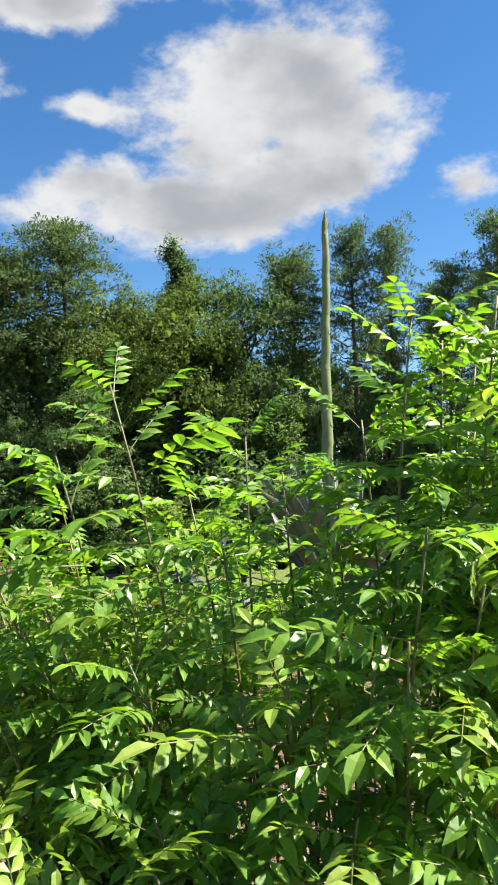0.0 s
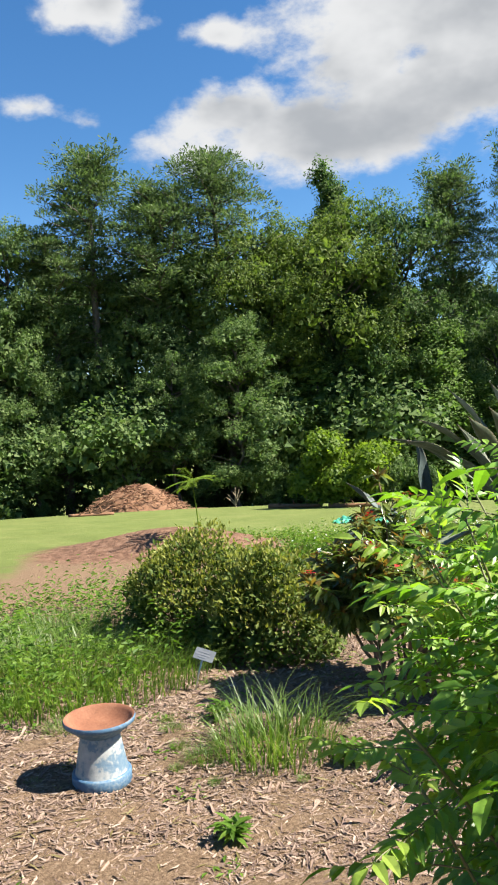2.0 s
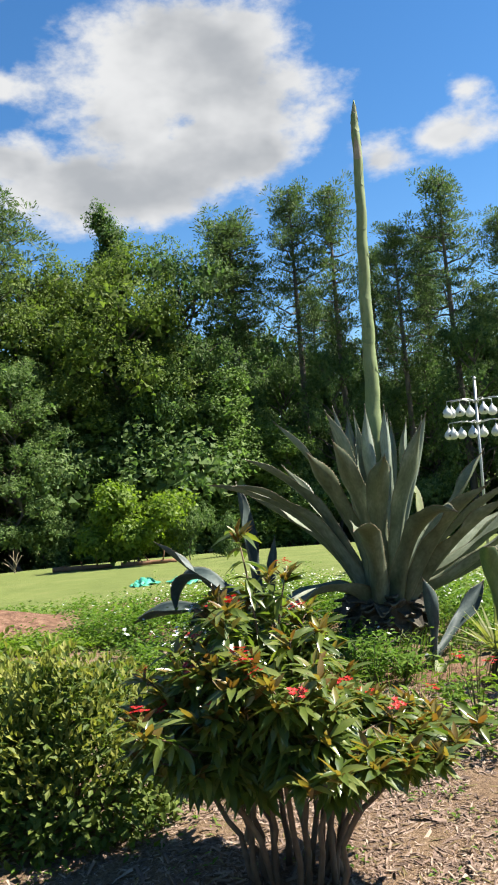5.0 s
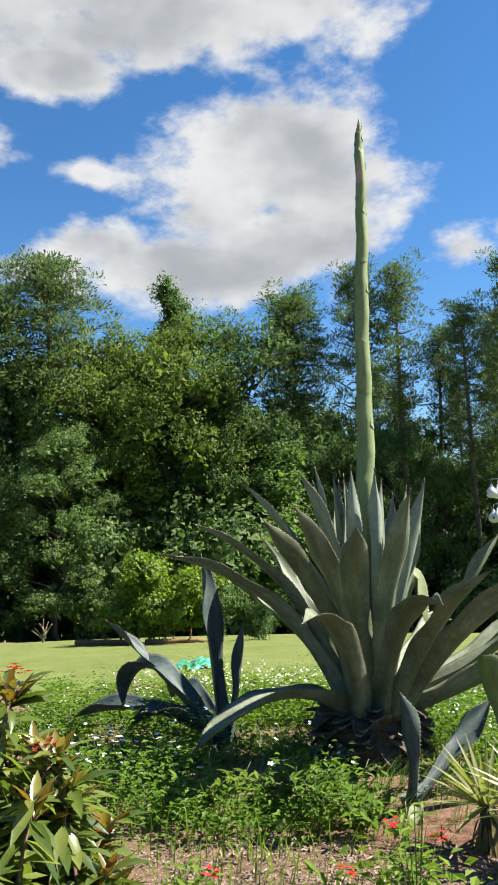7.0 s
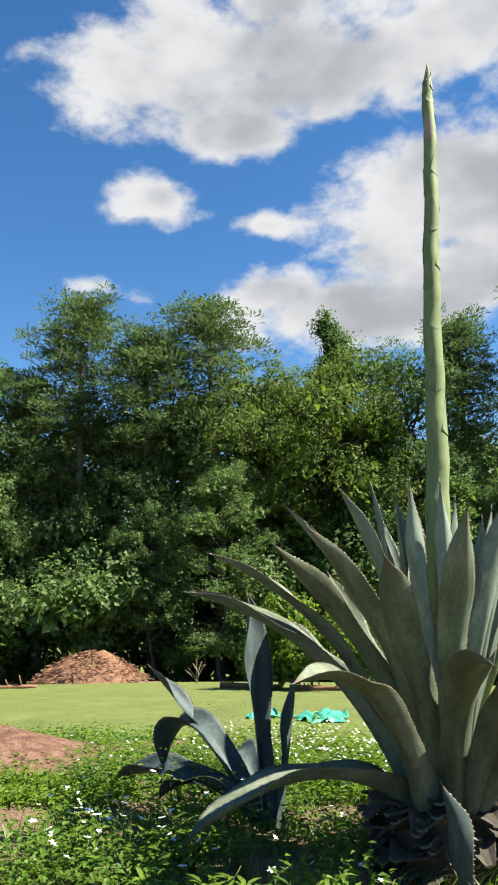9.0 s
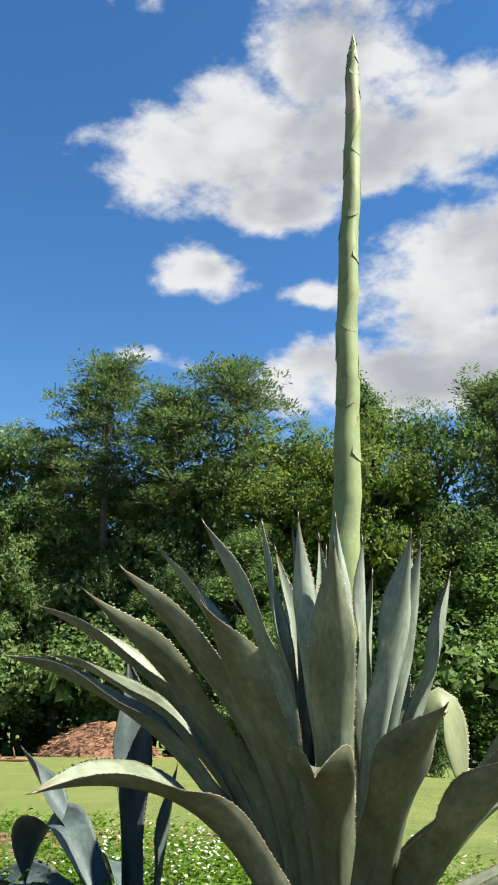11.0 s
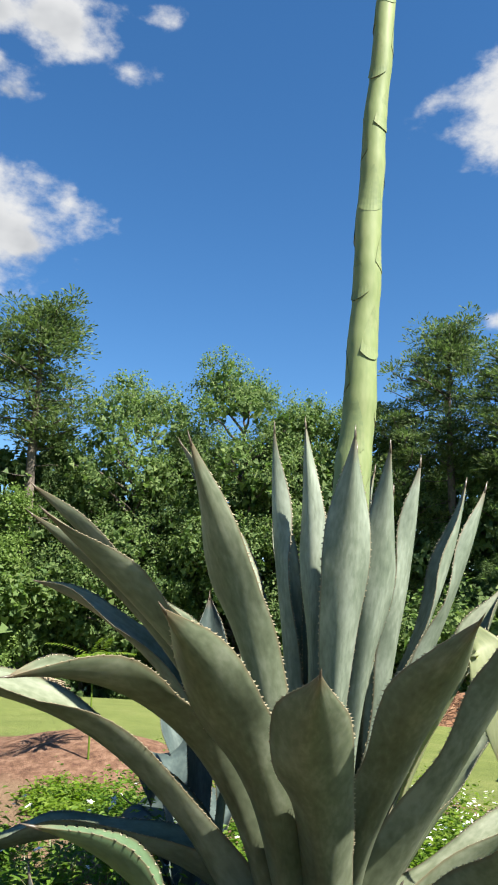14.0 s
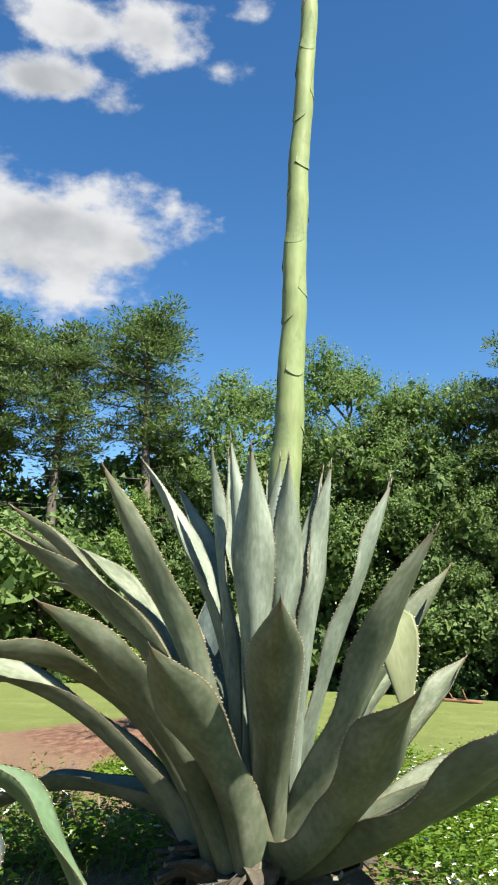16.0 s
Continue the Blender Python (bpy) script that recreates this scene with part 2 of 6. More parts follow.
def agave_material(name, dark, mid, light, amount):
    """Bloom-covered skin: pale print bands of the neighbouring leaves, fine scuffs, warm edges."""
    m = surface(name, [(0.0, dark), (0.5, mid), (1.0, light)], scale=2.6, grain=13, rough=0.52, bump=0.1, stretch=(1, 1, 1), bump_dist=0.006,
                shift=0.25, translucent=(amount, (1.9, 2.0, 0.75)) if amount else None)
    nt = m.node_tree
    N, L = nt.nodes, nt.links
    N["Principled BSDF"].inputs["Specular IOR Level"].default_value = 0.25
    # streaks run along the leaf: across, along and a number for each leaf
    at = N.new("ShaderNodeAttribute")
    at.attribute_name = "leaf_way"
    for n in [n for n in N if n.bl_idname == "ShaderNodeMapping"]:
        L.new(at.outputs["Vector"], n.inputs["Vector"])
        n.inputs["Scale"].default_value = (0.62, 2.6, 3.0)
    # the last hand's breadth dries to brown
    sep = N.new("ShaderNodeSeparateXYZ")
    L.new(at.outputs["Vector"], sep.inputs[0])
    dry = N.new("ShaderNodeMapRange")
    dry.inputs["From Min"].default_value, dry.inputs["From Max"].default_value = 0.93, 1.0
    dry.inputs["To Max"].default_value = 0.75
    L.new(sep.outputs[1], dry.inputs["Value"])
    tip = N.new("ShaderNodeMix")
    tip.data_type = "RGBA"
    tip.inputs[7].default_value = (0.12, 0.075, 0.045, 1)
    L.new(dry.outputs[0], tip.inputs["Factor"])
    src = N["Principled BSDF"].inputs["Base Color"].links[0].from_socket
    L.new(src, tip.inputs[6])
    # a thin horny margin
    side = N.new("ShaderNodeMath")
    side.operation = "ABSOLUTE"
    L.new(sep.outputs[0], side.inputs[0])
    rim = N.new("ShaderNodeMapRange")
    rim.inputs["From Min"].default_value, rim.inputs["From Max"].default_value = 0.755, 0.795
    rim.inputs["To Max"].default_value = 0.7
    L.new(side.outputs[0], rim.inputs["Value"])
    edge = N.new("ShaderNodeMix")
    edge.data_type = "RGBA"
    edge.inputs[7].default_value = (0.11, 0.085, 0.05, 1)
    L.new(rim.outputs[0], edge.inputs["Factor"])
    L.new(tip.outputs[2], edge.inputs[6])
    L.new(edge.outputs[2], N["Principled BSDF"].inputs["Base Color"])
    return m


M_AGAVE = agave_material("agave_skin", (0.084, 0.107, 0.076), (0.15, 0.18, 0.134), (0.25, 0.285, 0.228), 0)
# outer and middle leaves: worn bloom, plus their shaded undersides put into the colour
M_AGAVE_OLD_SHADED = agave_material("old_shaded_agave_skin", (0.058, 0.072, 0.042), (0.108, 0.127, 0.08), (0.19, 0.21, 0.15), 0)
# the yellow glow of light through a thin leaf is in this colour
M_AGAVE_PALE = agave_material("backlit_agave_skin", (0.163, 0.193, 0.100), (0.234, 0.257, 0.140), (0.292, 0.304, 0.187), 0.35)
# pups' bluish skin, with the shade they stand in mixed into the colour
M_AGAVE_BLUE = agave_material("shaded_bluish_agave_skin", (0.026, 0.039, 0.037), (0.048, 0.067, 0.063), (0.09, 0.117, 0.105), 0)
M_AGAVE_GREEN = agave_material("green_agave_skin", (0.065, 0.110, 0.055), (0.103, 0.162, 0.084), (0.155, 0.212, 0.116), 0.2)
M_THORN = surface("thorn", [(0, (0.045, 0.035, 0.025)), (1, (0.13, 0.1, 0.07))], scale=30, rough=0.4, bump=0.2)
M_TOOTH = surface("leaf_tooth", [(0, (0.2, 0.16, 0.1)), (1, (0.36, 0.32, 0.22))], scale=30, rough=0.5, bump=0.1)
M_STALK = surface("stalk_skin", [(0, (0.11, 0.152, 0.062)), (0.5, (0.161, 0.2, 0.086)), (1, (0.219, 0.248, 0.122))], scale=3.5, grain=45, rough=0.6, bump=0.25,
                  stretch=(1, 1, 0.3), bump_dist=0.004)
M_BRACT = surface("bract", [(0, (0.105, 0.145, 0.07)), (0.55, (0.155, 0.192, 0.085)), (0.85, (0.195, 0.218, 0.106)), (1, (0.215, 0.17, 0.100))], scale=5, grain=50,
                  rough=0.65, bump=0.2, shift=0.3, bump_dist=0.004)
for _m in (M_STALK, M_BRACT):
    _m.node_tree.nodes["Principled BSDF"].inputs["Specular IOR Level"].default_value = 0.18
M_DRY_BRACT = surface("dry_bract", [(0, (0.172, 0.146, 0.095)), (0.5, (0.275, 0.215, 0.146)), (1, (0.361, 0.310, 0.224))], scale=12, grain=70, rough=0.7, bump=0.3)
M_STUB = surface("dead_leaf_base", [(0, (0.018, 0.015, 0.011)), (0.6, (0.06, 0.05, 0.034)), (1, (0.15, 0.13, 0.088))], scale=8, grain=50, rough=0.9, bump=0.7)
M_CUT = surface("cut_leaf_face", [(0, (0.053, 0.049, 0.03)), (1, (0.18, 0.165, 0.105))], scale=14, rough=0.7, bump=0.4)
M_TERRA = surface("terracotta", [(0, (0.123, 0.043, 0.020)), (0.5, (0.175, 0.068, 0.033)), (1, (0.219, 0.101, 0.057))], scale=9, grain=90, rough=0.85, bump=0.35)
M_BLUE = surface("worn_blue_paint", [(0, (0.026, 0.071, 0.142)), (0.5, (0.058, 0.123, 0.200)), (0.8, (0.155, 0.200, 0.238)), (1, (0.271, 0.278, 0.271))], scale=7, grain=60,
                 rough=0.6, bump=0.35)
M_WHITE = surface("worn_white_paint", [(0, (0.06, 0.12, 0.19)), (0.36, (0.12, 0.17, 0.215)), (0.5, (0.25, 0.26, 0.26)), (1, (0.33, 0.325, 0.31))], scale=11, grain=50, rough=0.65, bump=0.35)
M_STEEL = surface("weathered_aluminium", [(0, (0.35, 0.36, 0.37)), (1, (0.6, 0.61, 0.62))], scale=12, rough=0.4, bump=0.1, metal=0.8)
M_PLATE = surface("label_plate", [(0, (0.16, 0.168, 0.175)), (1, (0.27, 0.275, 0.28))], scale=10, rough=0.5, bump=0.05, metal=0.2)
M_INK = surface("faded_print", [(0, (0.2, 0.2, 0.21)), (1, (0.32, 0.32, 0.33))], scale=20, rough=0.7, bump=0)
M_GOURD = surface("white_gourd", [(0, (0.378, 0.372, 0.344)), (0.5, (0.509, 0.502, 0.482)), (1, (0.564, 0.557, 0.537))], scale=6, rough=0.5, bump=0.15)
M_POLE = surface("galvanised_pole", [(0, (0.28, 0.29, 0.3)), (1, (0.5, 0.5, 0.5))], scale=6, rough=0.5, bump=0.1, metal=0.6)
M_DARK = surface("dark_hole", [(0, (0.01, 0.01, 0.01)), (1, (0.02, 0.02, 0.02))], rough=0.9, bump=0)
M_CHIP = surface("mulch_chips", [(0, (0.075, 0.046, 0.034)), (0.35, (0.155, 0.1, 0.073)), (0.7, (0.24, 0.167, 0.124)), (1, (0.35, 0.268, 0.205))], scale=20, grain=120,
                 rough=0.9, bump=0.4, island=True)
M_STRAW = surface("brush", [(0, (0.070, 0.029, 0.014)), (0.5, (0.164, 0.076, 0.038)), (1, (0.265, 0.164, 0.094))], scale=9, rough=0.9, bump=0.3, island=True)
M_BEIGE = surface("bleached_brush", [(0, (0.126, 0.094, 0.057)), (0.5, (0.227, 0.176, 0.113)), (1, (0.315, 0.265, 0.189))], scale=9, rough=0.9, bump=0.3, island=True)
M_TARP = surface("teal_netting", [(0, (0.018, 0.181, 0.120)), (1, (0.060, 0.313, 0.217))], scale=8, rough=0.5, bump=0.4)
M_YUCCA = leafy("variegated_yucca", (0.090, 0.123, 0.039), (0.162, 0.175, 0.065), (0.258, 0.245, 0.110), 0.4, 0.25)


# ---- mesh helpers ----
def mesh_from(name, V, F, mats, index=None, smooth=True):
    """A mesh from vertex and face arrays; F is an (n, 3) or (n, 4) array or a list of such arrays."""
    groups = F if isinstance(F, list) else [F]
    me = bpy.data.meshes.new(name)
    V = np.asarray(V, dtype=np.float32)
    me.vertices.add(len(V))
    me.vertices.foreach_set("co", V.ravel())
    loops = np.concatenate([np.asarray(g).ravel() for g in groups]).astype(np.int32)
    sizes = np.concatenate([np.full(len(g), np.asarray(g).shape[1], dtype=np.int32) for g in groups])
    me.loops.add(len(loops))
    me.loops.foreach_set("vertex_index", loops)
    me.polygons.add(len(sizes))
    me.polygons.foreach_set("loop_start", np.concatenate(([0], np.cumsum(sizes)[:-1])).astype(np.int32))
    me.polygons.foreach_set("loop_total", sizes)
    if index is not None:
        me.polygons.foreach_set("material_index", np.asarray(index, dtype=np.int32))
    me.polygons.foreach_set("use_smooth", np.full(len(sizes), smooth))
    for m in mats if isinstance(mats, (list, tuple)) else [mats]:
        me.materials.append(m)
    me.update(calc_edges=True)
    me.validate()
    return me


def thing(name, label, category, at=(0, 0, 0), group="", kind="", turn=0.0):
    ob = new(name)
    ob.empty_display_size = 0.1
    ob.matrix_basis = pose(*at, 0, 0, turn)
    return tagged(ob, label, category, group, kind)


def part(name, me, parent, label="", m=None):
    ob = new(name, me)
    ob.parent = parent
    if m is not None:
        ob.matrix_basis = m
    return tagged(ob, label)


def joined(pieces):
    """Several (V, F) with the same face size as one."""
    vs, fs, n = [], [], 0
    for V, F in pieces:
        vs.append(V)
        fs.append(np.asarray(F) + n)
        n += len(V)
    return np.concatenate(vs), np.concatenate(fs)


def tube(points, radii, sides=8, cap=True):
    """A tube along the points as quads."""
    P = np.asarray(points, float)
    T = np.gradient(P, axis=0)
    T /= np.linalg.norm(T, axis=1)[:, None] + 1e-9
    ref = np.array([0.31, 0.95, 0.05]) if abs(T[0][2]) > 0.6 else np.array([0, 0, 1.0])
    X = np.cross(T, ref)
    X /= np.linalg.norm(X, axis=1)[:, None] + 1e-9
    Y = np.cross(T, X)
    a = np.linspace(0, 2 * np.pi, sides, endpoint=False)
    ring = np.cos(a)[None, :, None] * X[:, None] + np.sin(a)[None, :, None] * Y[:, None]
    V = P[:, None] + ring * np.asarray(radii)[:, None, None]
    n = len(P)
    i, j = np.meshgrid(np.arange(n - 1), np.arange(sides), indexing="ij")
    k = (j + 1) % sides
    F = np.stack([i * sides + j, i * sides + k, (i + 1) * sides + k, (i + 1) * sides + j], -1).reshape(-1, 4)
    V = V.reshape(-1, 3)
    if cap:
        V = np.concatenate([V, P[:1], P[-1:]])
        b, t = len(V) - 2, len(V) - 1
        jj = np.arange(0, sides, 2)
        low = np.stack([np.full_like(jj, b), (jj + 2) % sides, (jj + 1) % sides, jj], -1)
        top = np.stack([np.full_like(jj, t), (n - 1) * sides + jj, (n - 1) * sides + (jj + 1) % sides, (n - 1) * sides + (jj + 2) % sides], -1)
        F = np.concatenate([F, low, top])
    return V, F


def blade(length, width, segs=4, fold=0.25, bend=0.15, belly=0.45):
    """A leaf along +y with a folded midrib, widest at belly, as quads."""
    s = np.linspace(0, 1, segs + 1)
    w = np.where(s < belly, np.abs(np.sin(s / belly * np.pi / 2)) ** 0.8, np.abs(np.cos((s - belly) / (1 - belly) * np.pi / 2)) ** 0.9)
    w = np.clip(w, 0.03, 1) * width / 2
    V = []
    for si, wi in zip(s, w):
        z = -bend * length * si * si
        V += [(-wi, si * length, z + fold * wi), (0, si * length, z), (wi, si * length, z + fold * wi)]
    F = []
    for i in range(segs):
        a = 3 * i
        F += [(a, a + 1, a + 4, a + 3), (a + 1, a + 2, a + 5, a + 4)]
    return np.array(V), np.array(F)


def spread(template, at, way, up, size):
    """Copies of a (V, F) template: its +y laid along way, its +z near up."""
    V, F = template
    at, way, up = (np.asarray(v, float) for v in (at, way, up))
    way = way / (np.linalg.norm(way, axis=1)[:, None] + 1e-9)
    X = np.cross(way, up)
    X /= np.linalg.norm(X, axis=1)[:, None] + 1e-9
    Z = np.cross(X, way)
    size = np.broadcast_to(np.asarray(size, float), (len(at),))[:, None, None]
    W = (V[None, :, 0:1] * X[:, None] + V[None, :, 1:2] * way[:, None] + V[None, :, 2:3] * Z[:, None]) * size + at[:, None]
    G = F[None] + (np.arange(len(at)) * len(V))[:, None, None]
    return W.reshape(-1, 3), G.reshape(-1, F.shape[1])


def unit(rng, n):
    v = rng.normal(size=(n, 3))
    return v / np.linalg.norm(v, axis=1)[:, None]


def height(x, y):
    """The lie of the land: a garden that falls away to the lawn and the woods."""
    r = np.minimum(np.hypot(x, y), 42.0)
    yy = np.clip(y, -60, 45)
    return 0.12 - 0.05 * yy - 0.0014 * r * r


def sit(x, y, dz=0.0):
    return (x, y, float(height(x, y)) + dz)


# ---- ground ----
def zone_lawn(x, y):
    """1 on the mown lawn, 0 in the mulched beds."""
    wob = 0.5 * np.sin(x * 0.9 + 1.0) + 0.35 * np.sin(y * 1.3 + x * 0.4)
    far = np.maximum(y - 3.6, -x - 7.6) + wob
    east = x - 2.6 + wob
    return np.clip(np.maximum(far, np.minimum(east, y + 6.0)) / 0.9 + 0.5, 0, 1)


def zone_dirt(x, y):
    d1 = np.hypot((x + 5.9 - 0.25 * (y - 1.5)) / 2.2, (y - 1.5) / 1.75)
    d2 = np.hypot((x - 0.55) / 1.1, (y + 1.9) / 0.7)
    return np.clip((1.15 - np.minimum(d1, d2)) * 2.2, 0, 1)


def make_ground():
    near = np.concatenate([-np.geomspace(3000, 16, 26), np.arange(-15.5, 12.01, 0.17), np.geomspace(12.4, 3000, 34)])
    X, Y = np.meshgrid(near, near + 0.0, indexing="ij")
    rng = np.random.default_rng(3)
    Z = height(X, Y)
    close = (np.abs(X) < 15) & (np.abs(Y) < 15)
    Z = Z + np.where(close, 0.018 * np.sin(X * 2.1 + 1) * np.sin(Y * 1.7) + rng.normal(0, 0.006, X.shape), 0)
    Z += 0.3 * np.exp(-(((X + 6.0) / 1.5) ** 2 + ((Y - 1.5) / 1.0) ** 2)) + 0.16 * np.exp(-(((X + 5.0) / 1.0) ** 2 + ((Y - 1.9) / 0.7) ** 2))
    n = len(near)
    V = np.stack([X, Y, Z], -1).reshape(-1, 3)
    i, j = np.meshgrid(np.arange(n - 1), np.arange(n - 1), indexing="ij")
    a = (i * n + j).ravel()
    F = np.stack([a, a + n, a + n + 1, a + 1], -1)
    m = bpy.data.materials.new("garden_ground")
    m.use_nodes = True
    nt = m.node_tree
    N, L = nt.nodes, nt.links
    bsdf = N["Principled BSDF"]
    co = N.new("ShaderNodeTexCoord")

    def noise_tex(scale, detail=5.0, rough=0.6):
        t = N.new("ShaderNodeTexNoise")
        t.inputs["Scale"].default_value, t.inputs["Detail"].default_value, t.inputs["Roughness"].default_value = scale, detail, rough
        L.new(co.outputs["Object"], t.inputs["Vector"])
        return t.outputs["Fac"]

    def mixed(fac, a, b):
        t = N.new("ShaderNodeMix")
        t.data_type = "RGBA"
        L.new(fac, t.inputs["Factor"])
        L.new(a, t.inputs[6])
        L.new(b, t.inputs[7])
        return t.outputs[2]

    def edge(attr, sharp):
        at = N.new("ShaderNodeAttribute")
        at.attribute_name = attr
        s = N.new("ShaderNodeMath")
        s.operation = "MULTIPLY_ADD"
        L.new(noise_tex(3.5, 6.0), s.inputs[0])
        s.inputs[1].default_value = 0.9
        L.new(at.outputs["Fac"], s.inputs[2])
        r = N.new("ShaderNodeMapRange")
        r.inputs["From Min"].default_value, r.inputs["From Max"].default_value = 0.95 - sharp, 0.95 + sharp
        L.new(s.outputs[0], r.inputs["Value"])
        return r.outputs[0]

    mulch = ramp_node(nt, [(0.3, (0.048, 0.029, 0.018)), (0.46, (0.132, 0.084, 0.051)), (0.58, (0.208, 0.142, 0.090)), (0.75, (0.315, 0.238, 0.162))])
    L.new(noise_tex(55, 10.0, 0.82), mulch.inputs[0])
    dirt = ramp_node(nt, [(0.32, (0.056, 0.029, 0.020)), (0.48, (0.131, 0.071, 0.045)), (0.68, (0.236, 0.144, 0.098))])
    L.new(noise_tex(9, 9.0, 0.7), dirt.inputs[0])
    lawn_a = ramp_node(nt, [(0.32, (0.085, 0.111, 0.028)), (0.5, (0.121, 0.147, 0.040)), (0.68, (0.176, 0.183, 0.065))])
    L.new(noise_tex(1.1, 8.0, 0.65), lawn_a.inputs[0])
    lawn_b = ramp_node(nt, [(0.3, (0.046, 0.065, 0.017)), (0.55, (0.118, 0.144, 0.040)), (0.75, (0.216, 0.222, 0.091))])
    L.new(noise_tex(45, 6.0, 0.7), lawn_b.inputs[0])
    half = N.new("ShaderNodeMix")
    half.data_type = "RGBA"
    half.inputs["Factor"].default_value = 0.45
    L.new(lawn_a.outputs[0], half.inputs[6])
    L.new(lawn_b.outputs[0], half.inputs[7])
    bed = mixed(edge("dirt", 0.25), mulch.outputs[0], dirt.outputs[0])
    L.new(mixed(edge("lawn", 0.2), bed, half.outputs[2]), bsdf.inputs["Base Color"])
    bsdf.inputs["Roughness"].default_value = 0.95
    bsdf.inputs["Specular IOR Level"].default_value = 0.15
    b = N.new("ShaderNodeBump")
    b.inputs["Strength"].default_value, b.inputs["Distance"].default_value = 0.8, 0.03
    L.new(noise_tex(38, 8.0, 0.75), b.inputs["Height"])
    L.new(b.outputs[0], bsdf.inputs["Normal"])
    me = mesh_from("ground", V, F, m)
    for name, fn in (("lawn", zone_lawn), ("dirt", zone_dirt)):
        at = me.attributes.new(name, "FLOAT", "POINT")
        at.data.foreach_set("value", fn(V[:, 0], V[:, 1]).astype(np.float32))
    tagged(new("ground", me), "sloping ground of mown lawn, bare soil and mulched beds", "ground", kind="structure")


make_ground()


# ---- woods ----
LEAF_KITE = (np.array([(0, 0, 0), (-0.26, 0.45, 0.1), (0, 1, -0.12), (0.26, 0.45, 0.1)]), np.array([(0, 1, 2, 3)]))
LEAF_SLIP = (np.array([(-0.42, 0.12, 0), (0.42, 0.22, 0.12), (-0.04, 0.98, 0)]), np.array([(0, 1, 2)]))
NEEDLE_TUFT = (np.array([(0, 0, 0), (0.15, 0.95, 0.03), (-0.15, 1, 0)]), np.array([(0, 1, 2)]))


def limb(rng, base, tip, r0, r1, sag=0.0, n=6):
    s = np.linspace(0, 1, n)[:, None]
    P = np.asarray(base) * (1 - s) + np.asarray(tip) * s
    L = np.linalg.norm(np.subtract(tip, base))
    P = P + np.concatenate([[[0, 0, 0]], rng.normal(0, 0.035 * L, (n - 2, 3)), [[0, 0, 0]]]) + np.array([[0, 0, 1.0]]) * sag * L * np.sin(s * np.pi)
    return tube(P, np.linspace(r0, r1, n), 5)


def broadleaf_tree(seed, mat, lobes, tall=16.0, clusters=420, leaf=0.24, trunk_r=0.2, per=26, name="broadleaf_tree", label="", category="tree"):
    """A leafy tree of unit place: trunk, limbs to each lobe, and clumps of leaves on the lobes' skins."""
    rng = np.random.default_rng(seed)
    tree = thing(name, label, category)
    wood = [limb(rng, (0, 0, -0.4), (rng.normal(0, 0.3), rng.normal(0, 0.3), tall * 0.75), trunk_r, trunk_r * 0.35, n=9)]
    at, way, up, size = [], [], [], []
    vol = np.array([l[3] * l[3] for l in lobes])
    for (x, y, z, r, rz), share in zip(lobes, vol / vol.sum()):
        wood.append(limb(rng, (0, 0, max(tall * 0.2, z - r * 1.2)), (x, y, z), trunk_r * 0.45, 0.03, 0.05))
        n = max(12, int(clusters * share))
        d = unit(rng, n)
        d[:, 2] = np.where(d[:, 2] < -0.35, -d[:, 2], d[:, 2])
        rad = rng.uniform(0.62, 1.06, n) ** 0.7
        # uneven outline: knobs on the lobe
        knob = 1 + 0.25 * np.sin(3.1 * d[:, 0] + 4.3 * d[:, 1] * 1.7 + seed) * np.cos(3.7 * d[:, 2] + seed)
        c = np.array([x, y, z]) + d * (rad * knob)[:, None] * np.array([r, r, rz])
        k = per
        # each clump turns its leaves its own way
        face = d + 0.55 * unit(rng, n) + np.array([0, 0, 0.35])
        ball = rng.uniform(0.3, 0.52, n)
        off = unit(rng, n * k) * (rng.uniform(0, 1, n * k) ** 0.45 * np.repeat(ball, k))[:, None]
        o = np.repeat(face, k, 0)
        at.append(np.repeat(c, k, 0) + off)
        way.append(unit(rng, n * k) + 0.5 * off / 0.4 + np.array([0, 0, -0.6]))
        up.append(1.2 * o + 0.9 * off / 0.4 + 0.5 * unit(rng, n * k))
        size.append(rng.uniform(0.7, 1.35, n * k) * leaf)
    # leaves deep inside the boughs
    for (x, y, z, r, rz), share in zip(lobes, vol / vol.sum()):
        n = max(6, int(clusters * 3.8 * share))
        at.append(np.array([x, y, z]) * np.array([0.93, 0.93, 1]) + unit(rng, n) * (rng.uniform(0, 0.6, n) ** 0.5)[:, None] * np.array([r, r, rz]))
        way.append(unit(rng, n))
        up.append(unit(rng, n))
        size.append(rng.uniform(0.3, 0.5, n) * (1.0 if leaf < 0.4 else 1.5))
    V, F = spread(LEAF_SLIP, np.concatenate(at), np.concatenate(way), np.concatenate(up), np.concatenate(size))
    part("trunk", mesh_from("trunk", *joined(wood), M_BARK), tree)
    part("crown", mesh_from("crown", V, F, mat, smooth=False), tree)
    return tree


